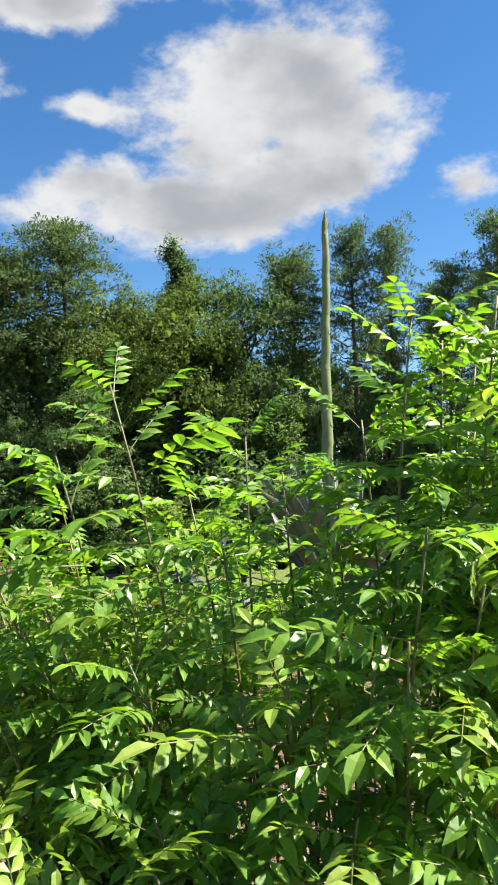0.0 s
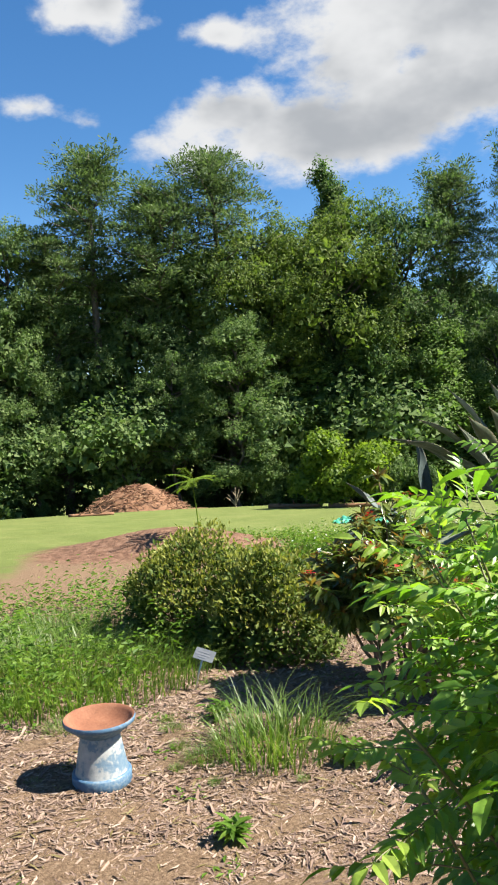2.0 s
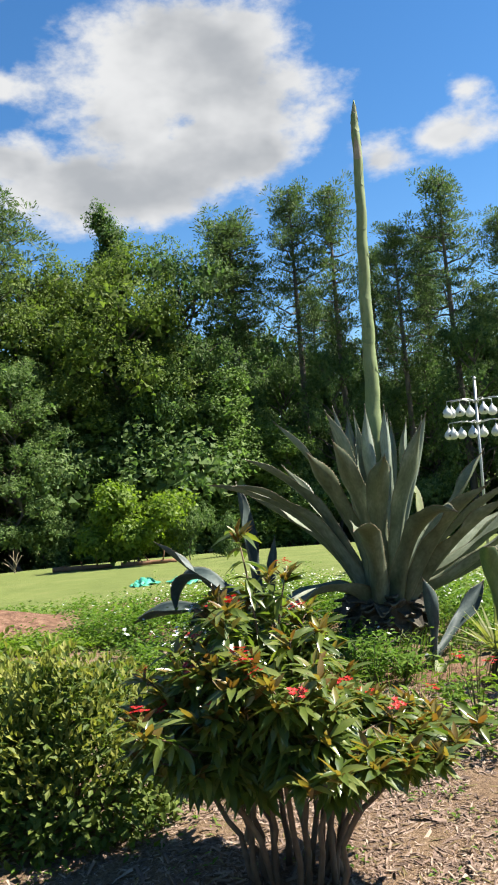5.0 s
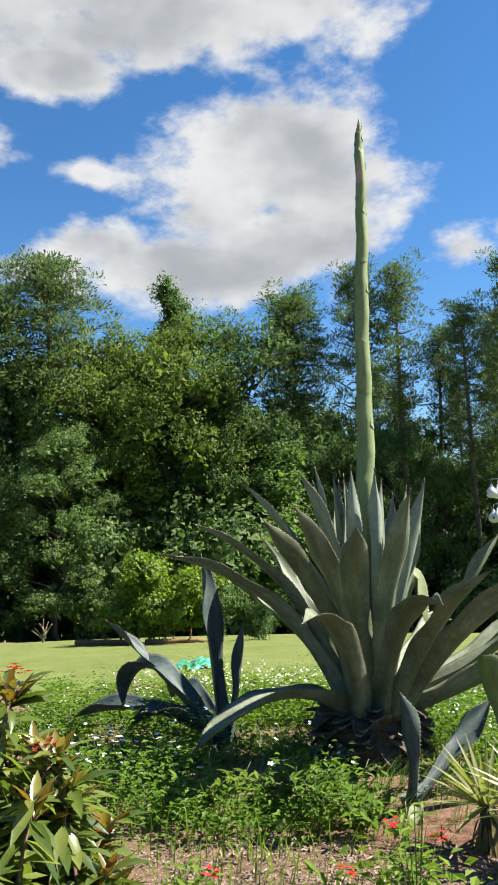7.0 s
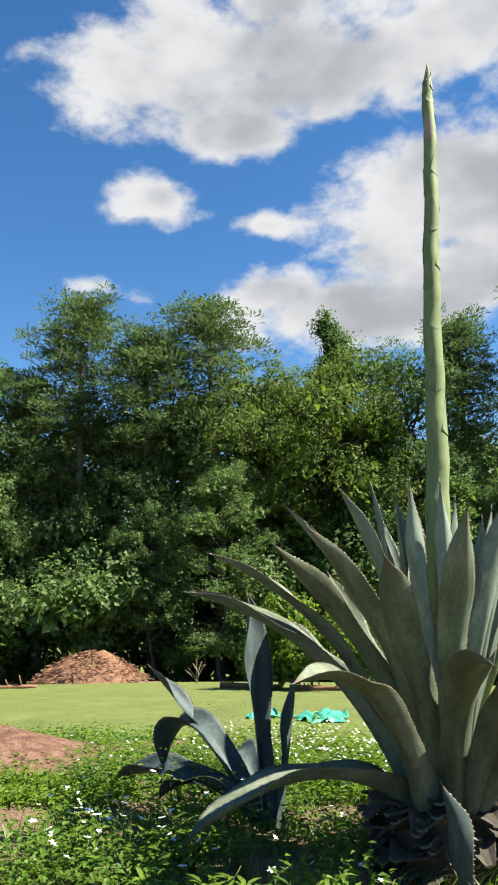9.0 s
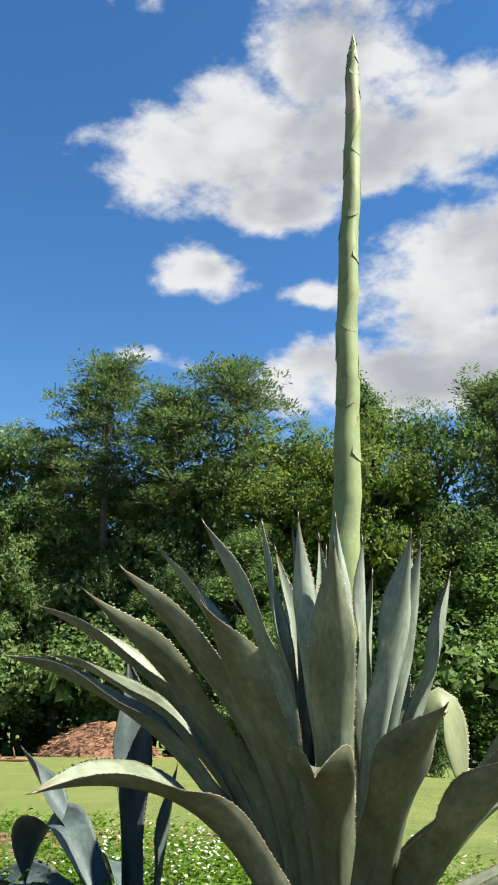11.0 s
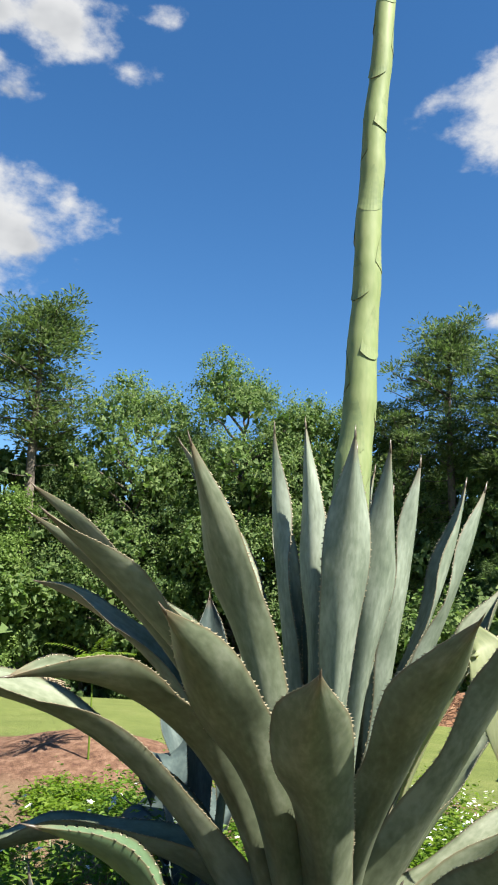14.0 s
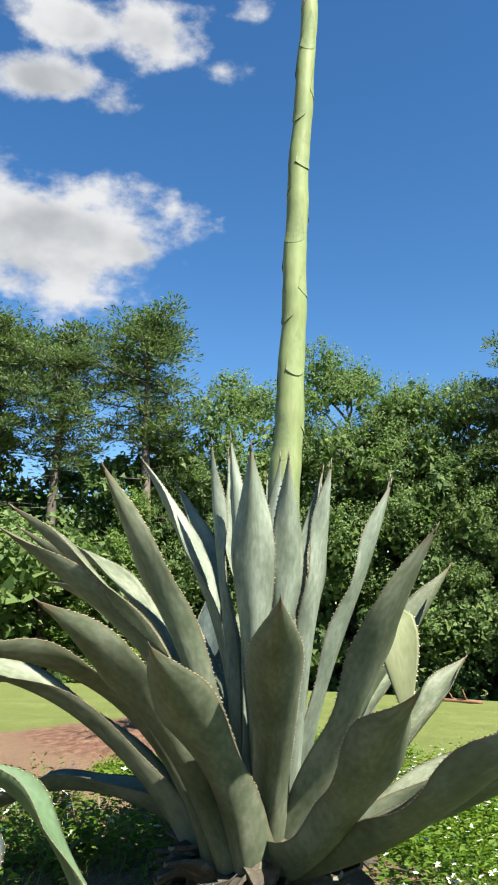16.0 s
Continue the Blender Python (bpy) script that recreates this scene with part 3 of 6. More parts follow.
def pine_tree(seed, tall=22.0, bare=0.55, spread_r=3.4, label="", limbs=36, tufts=(5, 9), puff=1.0):
    """A tall pine: long bare trunk, a few dead stubs, up-curved limbs with tufts of needles."""
    rng = np.random.default_rng(seed)
    tree = thing("pine_tree", label, "tree")
    lean = rng.normal(0, 0.012, 2)
    s = np.linspace(-0.02, 1, 14)
    bend = 0.25 * np.sin(s * 3 + seed)
    P = np.stack([s * tall * lean[0] + bend, s * tall * lean[1] + 0.6 * bend, s * tall], -1)
    wood = [tube(P, np.interp(s, [0, 0.6, 1], [0.24, 0.16, 0.03]), 8)]
    at, way, up = [], [], []

    def trunk_at(h):
        return np.array([np.interp(h / tall, s, P[:, k]) for k in range(3)])

    for k in range(limbs):
        f = (k + rng.uniform(0, 0.8)) / limbs
        h = tall * (bare + (0.985 - bare) * f)
        a = k * 2.4 + rng.normal(0, 0.5)
        prof = math.sqrt(max(0.08, 1 - ((f - 0.5) / 0.56) ** 2))
        length = spread_r * prof * rng.uniform(0.4, 1.12) * (1.0 if f < 0.7 else 0.8)
        rise = length * rng.uniform(0.1, 0.6) * (0.5 + 0.5 * f) * (1.0 if f < 0.8 else 0.4)
        b = trunk_at(h)
        e = b + np.array([math.cos(a) * length, math.sin(a) * length, rise])
        wood.append(limb(rng, b, e, 0.07, 0.015, -0.06, 5))
        # needles in round tufts towards the limb's end
        n = rng.integers(*tufts)
        u = rng.uniform(0.12 if puff > 0.9 else 0.3, 1.05, n)
        c = b + (e - b) * u[:, None] + rng.normal(0, 0.32, (n, 3)) * np.array([1, 1, 0.9])
        q = int(60 * puff)
        ball = np.repeat(rng.uniform(0.36, 0.66, n) * puff, q)
        o = unit(rng, n * q)
        o[:, 2] = np.where(o[:, 2] < -0.3, -o[:, 2], o[:, 2])
        at.append(np.repeat(c, q, 0) + o * (rng.uniform(0.15, 1, n * q) ** 0.6 * ball)[:, None] * np.array([1.05, 1.05, 0.9]))
        way.append(o + 0.35 * unit(rng, n * q) + np.array([0, 0, 0.3]))
        up.append(o + 0.8 * unit(rng, n * q))
    # the head about the leader
    head = int(40 * puff * puff)
    c = np.array([trunk_at(tall * u) for u in rng.uniform(0.8, 1.0, head)]) + rng.normal(0, 0.42, (head, 3)) * np.array([1.15, 1.15, 0.5]) * spread_r / 2
    o = unit(rng, head * 66)
    at.append(np.repeat(c, 66, 0) + o * (rng.uniform(0.15, 1, head * 66) ** 0.6 * np.repeat(rng.uniform(0.36, 0.6, head), 66))[:, None])
    way.append(o + 0.35 * unit(rng, head * 66) + np.array([0, 0, 0.3]))
    up.append(o + 0.8 * unit(rng, head * 66))
    for k in range(7):
        h = tall * rng.uniform(0.25, bare)
        a = rng.uniform(0, 6.28)
        b = trunk_at(h)
        wood.append(limb(rng, b, b + np.array([math.cos(a), math.sin(a), -0.1]) * rng.uniform(0.6, 1.8), 0.035, 0.01, 0.0, 4))
    at = np.concatenate(at)
    V, F = spread(NEEDLE_TUFT, at, np.concatenate(way), np.concatenate(up), rng.uniform(0.16, 0.29, len(at)))
    part("trunk", mesh_from("trunk", *joined(wood), M_BARK), tree)
    part("crown", mesh_from("crown", V, F, M_PINE, smooth=False), tree)
    return tree


def round_lobes(rng, tall, wide, low=0.35, n=30):
    """Boughs over an egg-shaped crown, each a clump of its own."""
    out = [(0, 0, tall * 0.9, wide * 0.2, tall * 0.07)]
    for k in range(n):
        a, f = k * 2.4, (k + 0.5) / n
        z = tall * (low + (0.93 - low) * f)
        r = wide * 0.5 * math.sqrt(max(0.06, 1 - ((f - 0.35) / 0.68) ** 2)) * rng.uniform(0.72, 1.05)
        size = wide * rng.uniform(0.13, 0.22)
        out.append((math.cos(a) * r, math.sin(a) * r, z + rng.normal(0, 0.03) * tall, size, size * rng.uniform(0.8, 1.15)))
    return out


class Grove:
    """Variants of one kind; the first use of a variant is the tree itself, later ones are copies.
    The plan is drawn on an even ring; to the north the wood stands closer to the lawn."""

    def __init__(self, variants, tall, group):
        self.variants, self.tall, self.used, self.group = variants, tall, set(), group

    def plant(self, k, x, y, top, wide=1.0, turn=0.0, sink=0.0):
        ob = self.variants[k % len(self.variants)]
        f = 0.88 + 0.12 * min(1.0, max(0.0, (math.degrees(math.atan2(-x, y + 6.5)) - 25.0) / 30.0))
        x, y, top = x * f, (y + 6.5) * f - 6.5, (top - 2.0) * f + 2.0
        z = float(height(x, y)) - sink
        f = (top - z) / self.tall
        m = Matrix.LocRotScale((x, y, z), Euler((0, 0, radians(turn))), (f * wide, f * wide, f))
        if ob.name in self.used:
            return copy_thing(ob, m)
        self.used.add(ob.name)
        ob.matrix_basis = m
        tagged(ob, group=self.group)
        return ob


_r = np.random.default_rng(11)
pines = Grove([pine_tree(20 + k, bare=b, spread_r=w, label=text, limbs=n, tufts=t, puff=p) for k, (b, w, n, t, p, text) in enumerate([
    (0.52, 2.4, 36, (4, 7), 0.88, "tall pine with a slim trunk and an open airy crown"), (0.6, 2.6, 36, (5, 9), 1.0, "tall pine with a dense rounded dark green crown"),
    (0.5, 2.2, 34, (4, 7), 0.88, "tall pine with a slim trunk and an open airy crown"), (0.58, 2.9, 38, (5, 9), 1.0, "tall pine with a dense rounded dark green crown"),
    (0.46, 2.4, 40, (4, 7), 0.88, "tall pine with a slim trunk and an open airy crown")])], 22.0, "pines of the wood")
oaks = Grove([broadleaf_tree(40 + k, M_OAK, round_lobes(_r, 18.0, 8.0 + k, 0.3), 18.0, 860, 0.13, per=32, label="dense dark green broadleaf tree at the wood's edge")
              for k in range(3)], 18.0, "broadleaf trees of the wood")
olive = Grove([broadleaf_tree(50 + k, M_OLIVE_TREE, round_lobes(_r, 18.0, 9.0, 0.45), 18.0, 860, 0.13, per=32, label="broadleaf tree with a rounded yellowish green crown")
               for k in range(2)], 18.0, "broadleaf trees of the wood")
pale = Grove([broadleaf_tree(60 + k, M_LIGHT_TREE, round_lobes(_r, 18.0, 8.5, 0.15, 36), 18.0, 1050, 0.13, per=34, label="light green broadleaf tree leafed down to the ground")
              for k in range(3)], 18.0, "broadleaf trees of the wood")
columns = Grove([broadleaf_tree(70 + k, M_VINE, [(_r.normal(0, 0.35), _r.normal(0, 0.35), 1.2 + 1.25 * i, 1.7 - 0.1 * i, 1.3) for i in range(8)], 12.0, 620, 0.125, per=32,
                                label="slender tree draped in climbing vines", name="vine_covered_tree") for k in range(2)], 12.0, "vine-covered trees")
thicket = Grove([broadleaf_tree(80 + k, (M_OAK, M_LIGHT_TREE, M_OAK)[k], [(_r.normal(0, 1.3), _r.normal(0, 1.3), _r.uniform(0.7, 3.6), _r.uniform(1.0, 1.7), _r.uniform(0.8, 1.4)) for i in range(9)],
                                5.0, 290, 0.16, 0.07, 20, name="woodland_shrub", label="leafy shrub in the shade of the wood's edge", category="shrub") for k in range(3)], 5.0, "shrubs of the wood's edge")
far_wood = Grove([broadleaf_tree(120 + k, M_OAK, round_lobes(_r, 16.0, 9.0, 0.04, 24), 16.0, 300, 0.5, per=13, label="dark broadleaf tree deep in the wood") for k in range(2)],
                 16.0, "broadleaf trees of the wood")
spire = Grove([broadleaf_tree(90, M_OAK, [(_r.normal(0, 0.2), _r.normal(0, 0.2), 12 + 1.0 * i, 1.75 - 0.16 * i, 1.0) for i in range(8)], 20.0, 760, 0.16,
                              label="narrow broadleaf tree standing above the wood")], 20.0, "broadleaf trees of the wood")
lime = Grove([broadleaf_tree(95, M_LIME_BUSH, [(_r.normal(0, 1.2), _r.normal(0, 0.8), _r.uniform(0.8, 3.6), _r.uniform(0.5, 1.0), _r.uniform(0.5, 0.9)) for i in range(15)],
                             4.6, 460, 0.2, 0.06, name="lime_green_bush", label="bright lime green bush at the edge of the lawn", category="shrub")], 4.6, "")

# tall pines of the front row: x, y, height of the top
for k, (x, y, top) in enumerate([(-24.8, 31.4, 19.1), (-21.4, 33.8, 18.8), (-18.2, 35.6, 19.5), (-4.5, 39.8, 18.9), (-0.5, 40.0, 19.0), (2.7, 39.9, 18.6),
                                 (6.2, 39.5, 17.9), (9.3, 38.9, 18.7), (11.6, 38.3, 18.2), (14.6, 37.6, 18.5), (17.6, 36.4, 18.0), (-38.2, 11.8, 21.0),
                                 (-39.4, 7.0, 19.8), (-39.8, 4.1, 19.6), (-26.9, 30.2, 15.5), (8.2, 43.5, 18.5), (4.4, 44.0, 18.0), (-40.5, 0.5, 19.6)]):
    pines.plant([1, 1, 3, 1, 0, 2, 0, 4, 2, 0, 4, 1, 3, 1, 3, 0, 4, 3][k], x, y, top - 0.4, 1.3 if x < -15 else 1.0, k * 67)
for k, (grove, x, y, top, wide) in enumerate([(olive, -16.1, 37.0, 14.4, 0.95), (olive, -11.4, 38.6, 15.5, 1.0), (oaks, -7.4, 39.4, 15.2, 0.85), (oaks, -14.0, 39.5, 14.0, 1.0),
                                              (oaks, -19.8, 36.8, 13.5, 1.0), (oaks, -23.0, 34.6, 13.0, 1.0), (oaks, -27.5, 31.5, 12.5, 1.0), (spire, -12.2, 40.4, 18.9, 1.0),
                                              (pale, -36.2, 17.2, 14.9, 1.0), (pale, -33.0, 22.6, 16.0, 1.0), (pale, -30.6, 25.8, 14.2, 0.9), (pale, -28.8, 28.2, 13.6, 0.9),
                                              (oaks, -34.9, 19.8, 14.6, 0.9), (oaks, -9.8, 40.8, 14.5, 1.0), (oaks, -39.0, 14.2, 11.0, 0.8), (oaks, -41.0, 8.5, 7.5, 1.0), (oaks, -41.5, 2.0, 7.5, 1.0)]):
    grove.plant(k, x, y, top, wide, k * 53)
for k, (grove, x, y, top, wide) in enumerate([(columns, -8.5, 36.2, 8.7, 1.1), (columns, -4.6, 36.6, 7.9, 1.5), (columns, -1.75, 36.9, 5.4, 1.5), (pale, -16.3, 32.6, 7.2, 1.2),
                                              (thicket, -15.4, 35.4, 4.4, 1.0), (columns, -12.3, 36.0, 7.8, 1.2), (pale, -27.6, 28.0, 6.4, 1.2), (pale, -29.6, 25.2, 5.0, 1.3),
                                               (thicket, -7.6, 37.2, -0.6, 0.9), (oaks, -19.9, 31.2, 6.9, 1.1), (columns, -37.8, 11.0, 10.0, 1.0), (columns, -38.6, 8.4, 5.5, 1.5)]):
    grove.plant(k, x, y, top, wide, k * 71)
# middle storey under the northern pines
for k in range(9):
    az = radians(5.5 - 3.6 * k)
    R = 47.0 + 2.0 * math.sin(k * 2.1)
    oaks.plant(k, -math.sin(az) * R, math.cos(az) * R - 6.5, 9.2 + 1.2 * math.sin(k * 1.7), 0.85, k * 61)
for k in range(6):
    az = radians(44 + 4.6 * k)
    far_wood.plant(k, -math.sin(az) * 43.0, math.cos(az) * 43.0 - 4.0, 11.0 + 1.2 * math.sin(k * 2.2), 0.9, k * 77)
# bushes on the near side of the lawn's edge
lime.plant(0, -6.7, 17.6, 1.6, 1.0, 40)
thicket.plant(1, -4.9, 18.2, 0.1, 0.7, 20)
thicket.plant(0, -3.6, 18.6, 0.3, 0.6, 75)
thicket.plant(1, -37.0, 4.2, 5.0, 1.2, 130)
# undergrowth along the edge, and the rows behind that close the wood
for k in range(33):
    az = radians(-26 + 3.9 * k)
    R = 38.8 + 2.4 * math.sin(k * 2.3)
    x, y = -math.sin(az) * R, math.cos(az) * R
    thicket.plant(k, x, y, float(height(x, y)) + 2.2 + 4.2 * abs(math.sin(k * 1.7)) ** 2, 1.1, k * 47, 0.25)
for k in range(14):
    az = radians(-30 + 3.1 * k)
    x, y = -math.sin(az) * 55.0, math.cos(az) * 55.0
    far_wood.plant(k, x, y, float(height(x, y)) + (18.0 if k > 10 else 13.5) + 2.0 * math.sin(k * 1.7), 0.9, k * 59)
for k in range(34):
    az = radians(-27 + 3.9 * k)
    R = 44.5 + 2.2 * math.sin(k * 1.9)
    x, y = -math.sin(az) * R, math.cos(az) * R
    low = float(height(x, y))
    if az < radians(5):
        far_wood.plant(k + 1, x, y + 3.0, low + 15.5 + 2.0 * math.sin(k), 0.85, k * 31, 0.3)
        if az < radians(3):
            pines.plant((0, 2, 4)[k % 3], x + 1.2 * math.sin(k * 3.0), y + 2.0, low + 19 + 2 * math.sin(k * 2.0), 0.9, k * 31)
    elif az > radians(72):
        far_wood.plant(k, x, y, low + 15.5 + 1.5 * math.sin(k * 1.3), 1.0, k * 31)
    else:
        far_wood.plant(k, x, y, low + (17.5 if radians(18) < az < radians(42) else 14.5) + 1.8 * math.sin(k * 1.3), 1.05, k * 31)


# ---- agaves ----
def spine_line(points, n):
    """A smooth line through a few points, at n + 1 even steps."""
    P = np.asarray(points, float)
    if len(P) == 4:
        q = (np.linspace(0, 1, n + 1) ** 0.95)[:, None]
        return (1 - q) ** 3 * P[0] + 3 * (1 - q) ** 2 * q * P[1] + 3 * (1 - q) * q * q * P[2] + q ** 3 * P[3]
    knots = np.concatenate([[0], np.cumsum(np.linalg.norm(np.diff(P, axis=0), axis=1))])
    u = np.linspace(0, knots[-1], n + 1)
    Q = np.stack([np.interp(u, knots, P[:, c]) for c in range(3)], -1)
    for _ in range(2):
        Q[1:-1] = 0.5 * Q[1:-1] + 0.25 * (Q[:-2] + Q[2:])
    return Q


# half width along a leaf: thick foot, narrow neck, broad above the middle, long point
LEAF_S = [0, 0.08, 0.2, 0.34, 0.48, 0.6, 0.7, 0.79, 0.87, 0.94, 1]
LEAF_W = [0.8, 0.58, 0.47, 0.54, 0.74, 0.93, 1.0, 0.88, 0.57, 0.24, 0.012]


BROAD_W = [0.95, 0.82, 0.75, 0.78, 0.87, 0.97, 1.0, 0.88, 0.57, 0.24, 0.012]


def agave_leaf(parent, line, width, mat, twist=0.0, thick=0.045, seed=0, gutter=1.0, profile=LEAF_W, end=0.0):
    """One leaf along a line: guttered blade with a thick foot, wavy toothed margins and an end spine."""
    rng = np.random.default_rng(seed)
    n = 26
    P = spine_line(line, n)
    s = np.linspace(0, 1, n + 1)
    L = np.linalg.norm(np.diff(P, axis=0), axis=1).sum()
    ch = P[-1] - P[0]
    out = np.array([ch[0], ch[1], 0.0])
    out = out / np.linalg.norm(out) if np.linalg.norm(out) > 0.03 else np.array([1.0, 0, 0])
    across = np.cross(out, [0, 0, 1.0])
    P = P + np.outer(np.sin(s * np.pi) * rng.normal(0, 0.022) + np.sin(s * 2 * np.pi) * rng.normal(0, 0.012), across)
    D = np.gradient(P, axis=0)
    D /= np.linalg.norm(D, axis=1)[:, None]
    S = np.array([-out[1], out[0], 0.0]) + 0 * D
    Nn = -np.cross(S, D)
    Nn /= np.linalg.norm(Nn, axis=1)[:, None]
    tw = radians(twist) * s[:, None] ** 1.5 + radians(end) * np.clip((s[:, None] - 0.72) / 0.28, 0, 1) ** 2
    S, Nn = S * np.cos(tw) + Nn * np.sin(tw), Nn * np.cos(tw) - S * np.sin(tw)
    w = np.interp(s, LEAF_S, profile) * width / 2
    gut = np.interp(s, [0, 0.2, 0.45, 0.65, 0.85, 1], [0.9, 0.85, 0.6, 0.42, 0.75, 1.0]) * gutter
    th = np.interp(s, [0, 0.15, 0.5, 0.85, 1], [1.0, 0.75, 0.36, 0.2, 0.05]) * thick
    u = np.linspace(-1, 1, 15)
    ph = rng.uniform(0, 6, 2)
    wave = np.stack([0.02 * np.sin(s * 15 + ph[0]), 0.02 * np.sin(s * 13 + ph[1])], -1) * (w / (width / 2))[:, None]
    lip = np.where(u[None] < 0, wave[:, :1], wave[:, 1:]) * np.abs(u[None]) ** 3
    top = P[:, None] + S[:, None] * (u[None, :, None] * w[:, None, None]) + Nn[:, None] * (u[None] ** 2 * (gut * w)[:, None] + lip)[:, :, None]
    dent = 0.12 * np.sin(u[None] * 2.6 + ph[0] + 1.5 * np.sin(s * 4)[:, None])
    bot = top - Nn[:, None] * ((1.02 - u[None] ** 2) * (1 + dent) * th[:, None] + 0.002)[:, :, None]
    m = len(u)
    ring = np.concatenate([top, bot[:, ::-1]], 1)
    k = 2 * m
    V = ring.reshape(-1, 3)
    i, j = np.meshgrid(np.arange(n), np.arange(k), indexing="ij")
    j2 = (j + 1) % k
    F = np.stack([i * k + j, i * k + j2, (i + 1) * k + j2, (i + 1) * k + j], -1).reshape(-1, 4)
    tv, tf = [], []
    count = int(L / 0.032)
    for side, col in ((-1, 0), (1, m - 1)):
        for f in np.linspace(0.2, 0.93, count) + rng.normal(0, 0.004, count):
            p = np.array([np.interp(f, s, top[:, col, c]) for c in range(3)])
            d = np.array([np.interp(f, s, D[:, c]) for c in range(3)])
            o = np.array([np.interp(f, s, S[:, c]) for c in range(3)]) * side
            nn = np.array([np.interp(f, s, Nn[:, c]) for c in range(3)])
            h = rng.uniform(0.004, 0.008)
            b = len(V) + len(tv)
            tv += [p - d * 0.005 - o * 0.002, p + d * 0.005 - o * 0.002, p + o * h - d * 0.003 + nn * 0.003, p - nn * 0.005 - o * 0.004]
            tf += [(b, b + 1, b + 2), (b, b + 2, b + 3), (b + 1, b + 3, b + 2)]
    me = mesh_from("leaf", np.concatenate([V, np.array(tv)]), [F, np.array(tf)], [mat, M_TOOTH], [0] * len(F) + [1] * len(tf))
    way = np.zeros((len(V) + len(tv), 3), np.float32)
    way[: len(V), 0] = np.tile(np.concatenate([u, u[::-1]]), n + 1) * 0.8
    way[: len(V), 1] = np.repeat(s, k)
    way[:, 2] = seed % 97
    me.attributes.new("leaf_way", "FLOAT_VECTOR", "POINT").data.foreach_set("vector", way.ravel())
    leaf = part("leaf", me, parent)
    dirn = D[-1]
    sp = tube([P[-1] - dirn * 0.025, P[-1] - dirn * 0.005, P[-1] + dirn * 0.03], [0.005, 0.0045, 0.0006], 6)
    part("spine", mesh_from("spine", *sp, M_THORN), leaf, "dark brown end spine")
    return leaf


def polar(az, r, z):
    return (math.cos(radians(az)) * r, math.sin(radians(az)) * r, z)


def leaf_arc(az, reach, top, r0, z0, foot, tip):
    """Four handles of a leaf: where it springs, how steeply it leaves the foot and how steeply it ends."""
    B, T = np.array(polar(az, r0, z0)), np.array(polar(az, reach, top))
    L = np.linalg.norm(T - B)
    e = np.array(polar(az, 1, 0))

    def ray(angle):
        return e * math.cos(radians(angle)) + np.array([0, 0, math.sin(radians(angle))])

    return [B, B + 0.4 * L * ray(foot), T - 0.36 * L * ray(tip), T]


def leaf_set(plant, rows, r0, z0, mat, seed, thick=0.05, twist=8.0, slim=0.8, profile=LEAF_W):
    rng = np.random.default_rng(seed)
    for k, (az, reach, top, width, foot, tip) in enumerate(rows):
        agave_leaf(plant, leaf_arc(az, reach, top, r0, z0, foot, tip), width * slim, mat, rng.normal(0, twist), thick, seed * 100 + k, profile=profile, end=rng.normal(0, 12))


AGAVE = (-0.06, -0.14)
agave = thing("agave", "huge grey-green century plant with toothed leaves and a tall flower stalk", "agave", sit(*AGAVE))
# azimuth, reach, height of the tip, width, slope at the foot, slope at the tip
INNER = [(297, 0.26, 2.27, 0.15, 88, 88), (256, 0.26, 2.28, 0.16, 88, 88), (184, 0.36, 2.30, 0.16, 88, 82), (168, 0.22, 2.25, 0.14, 87, 90), (328, 0.58, 2.15, 0.23, 76, 80),
         (346, 0.50, 2.13, 0.19, 78, 82), (24, 0.41, 2.13, 0.17, 80, 84), (65, 0.64, 2.11, 0.17, 78, 76), (39, 0.65, 2.04, 0.19, 76, 76), (227, 0.66, 2.24, 0.22, 90, 60),
         (186, 0.96, 2.21, 0.18, 84, 50), (122, 0.26, 2.25, 0.16, 88, 88), (112, 0.51, 2.22, 0.17, 84, 80), (3, 0.17, 2.19, 0.14, 89, 90), (61, 0.29, 2.05, 0.14, 86, 86),
         (150, 0.46, 2.20, 0.17, 84, 80)]
MIDDLE = [(291, 0.98, 2.05, 0.25, 82, 62), (269, 1.24, 1.81, 0.27, 86, 36), (238, 1.25, 1.88, 0.24, 80, 38), (249, 1.22, 1.96, 0.26, 83, 40), (210, 1.41, 1.86, 0.22, 74, 24),
          (182, 1.66, 1.63, 0.22, 66, 12), (209, 1.55, 1.63, 0.25, 64, 14), (8, 1.12, 1.76, 0.26, 58, 58), (86, 1.10, 1.69, 0.25, 66, 52), (335, 1.34, 1.50, 0.27, 56, 36),
          (140, 1.2, 1.75, 0.23, 68, 50), (160, 1.35, 1.45, 0.22, 62, 30)]
OUTER = [(303, 1.47, 1.50, 0.29, 56, 30), (318, 1.39, 1.36, 0.31, 52, 36), (288, 1.56, 1.32, 0.29, 70, -4), (258, 1.70, 1.24, 0.29, 60, -6), 
         (349, 1.57, 1.24, 0.30, 22, 36), (0, 1.85, 1.22, 0.30, 18, 36), (14, 1.80, 1.32, 0.28, 26, 36), (30, 1.75, 1.12, 0.27, 26, 28), (93, 1.30, 1.20, 0.25, 40, 42),
         (60, 1.55, 1.05, 0.26, 36, 26), (118, 1.55, 1.15, 0.26, 48, 24)]
leaf_set(agave, INNER, 0.13, 0.6, M_AGAVE, 1, 0.04, 6)
leaf_set(agave, MIDDLE, 0.24, 0.5, M_AGAVE_OLD_SHADED, 2, 0.04, 9, 0.76, BROAD_W)
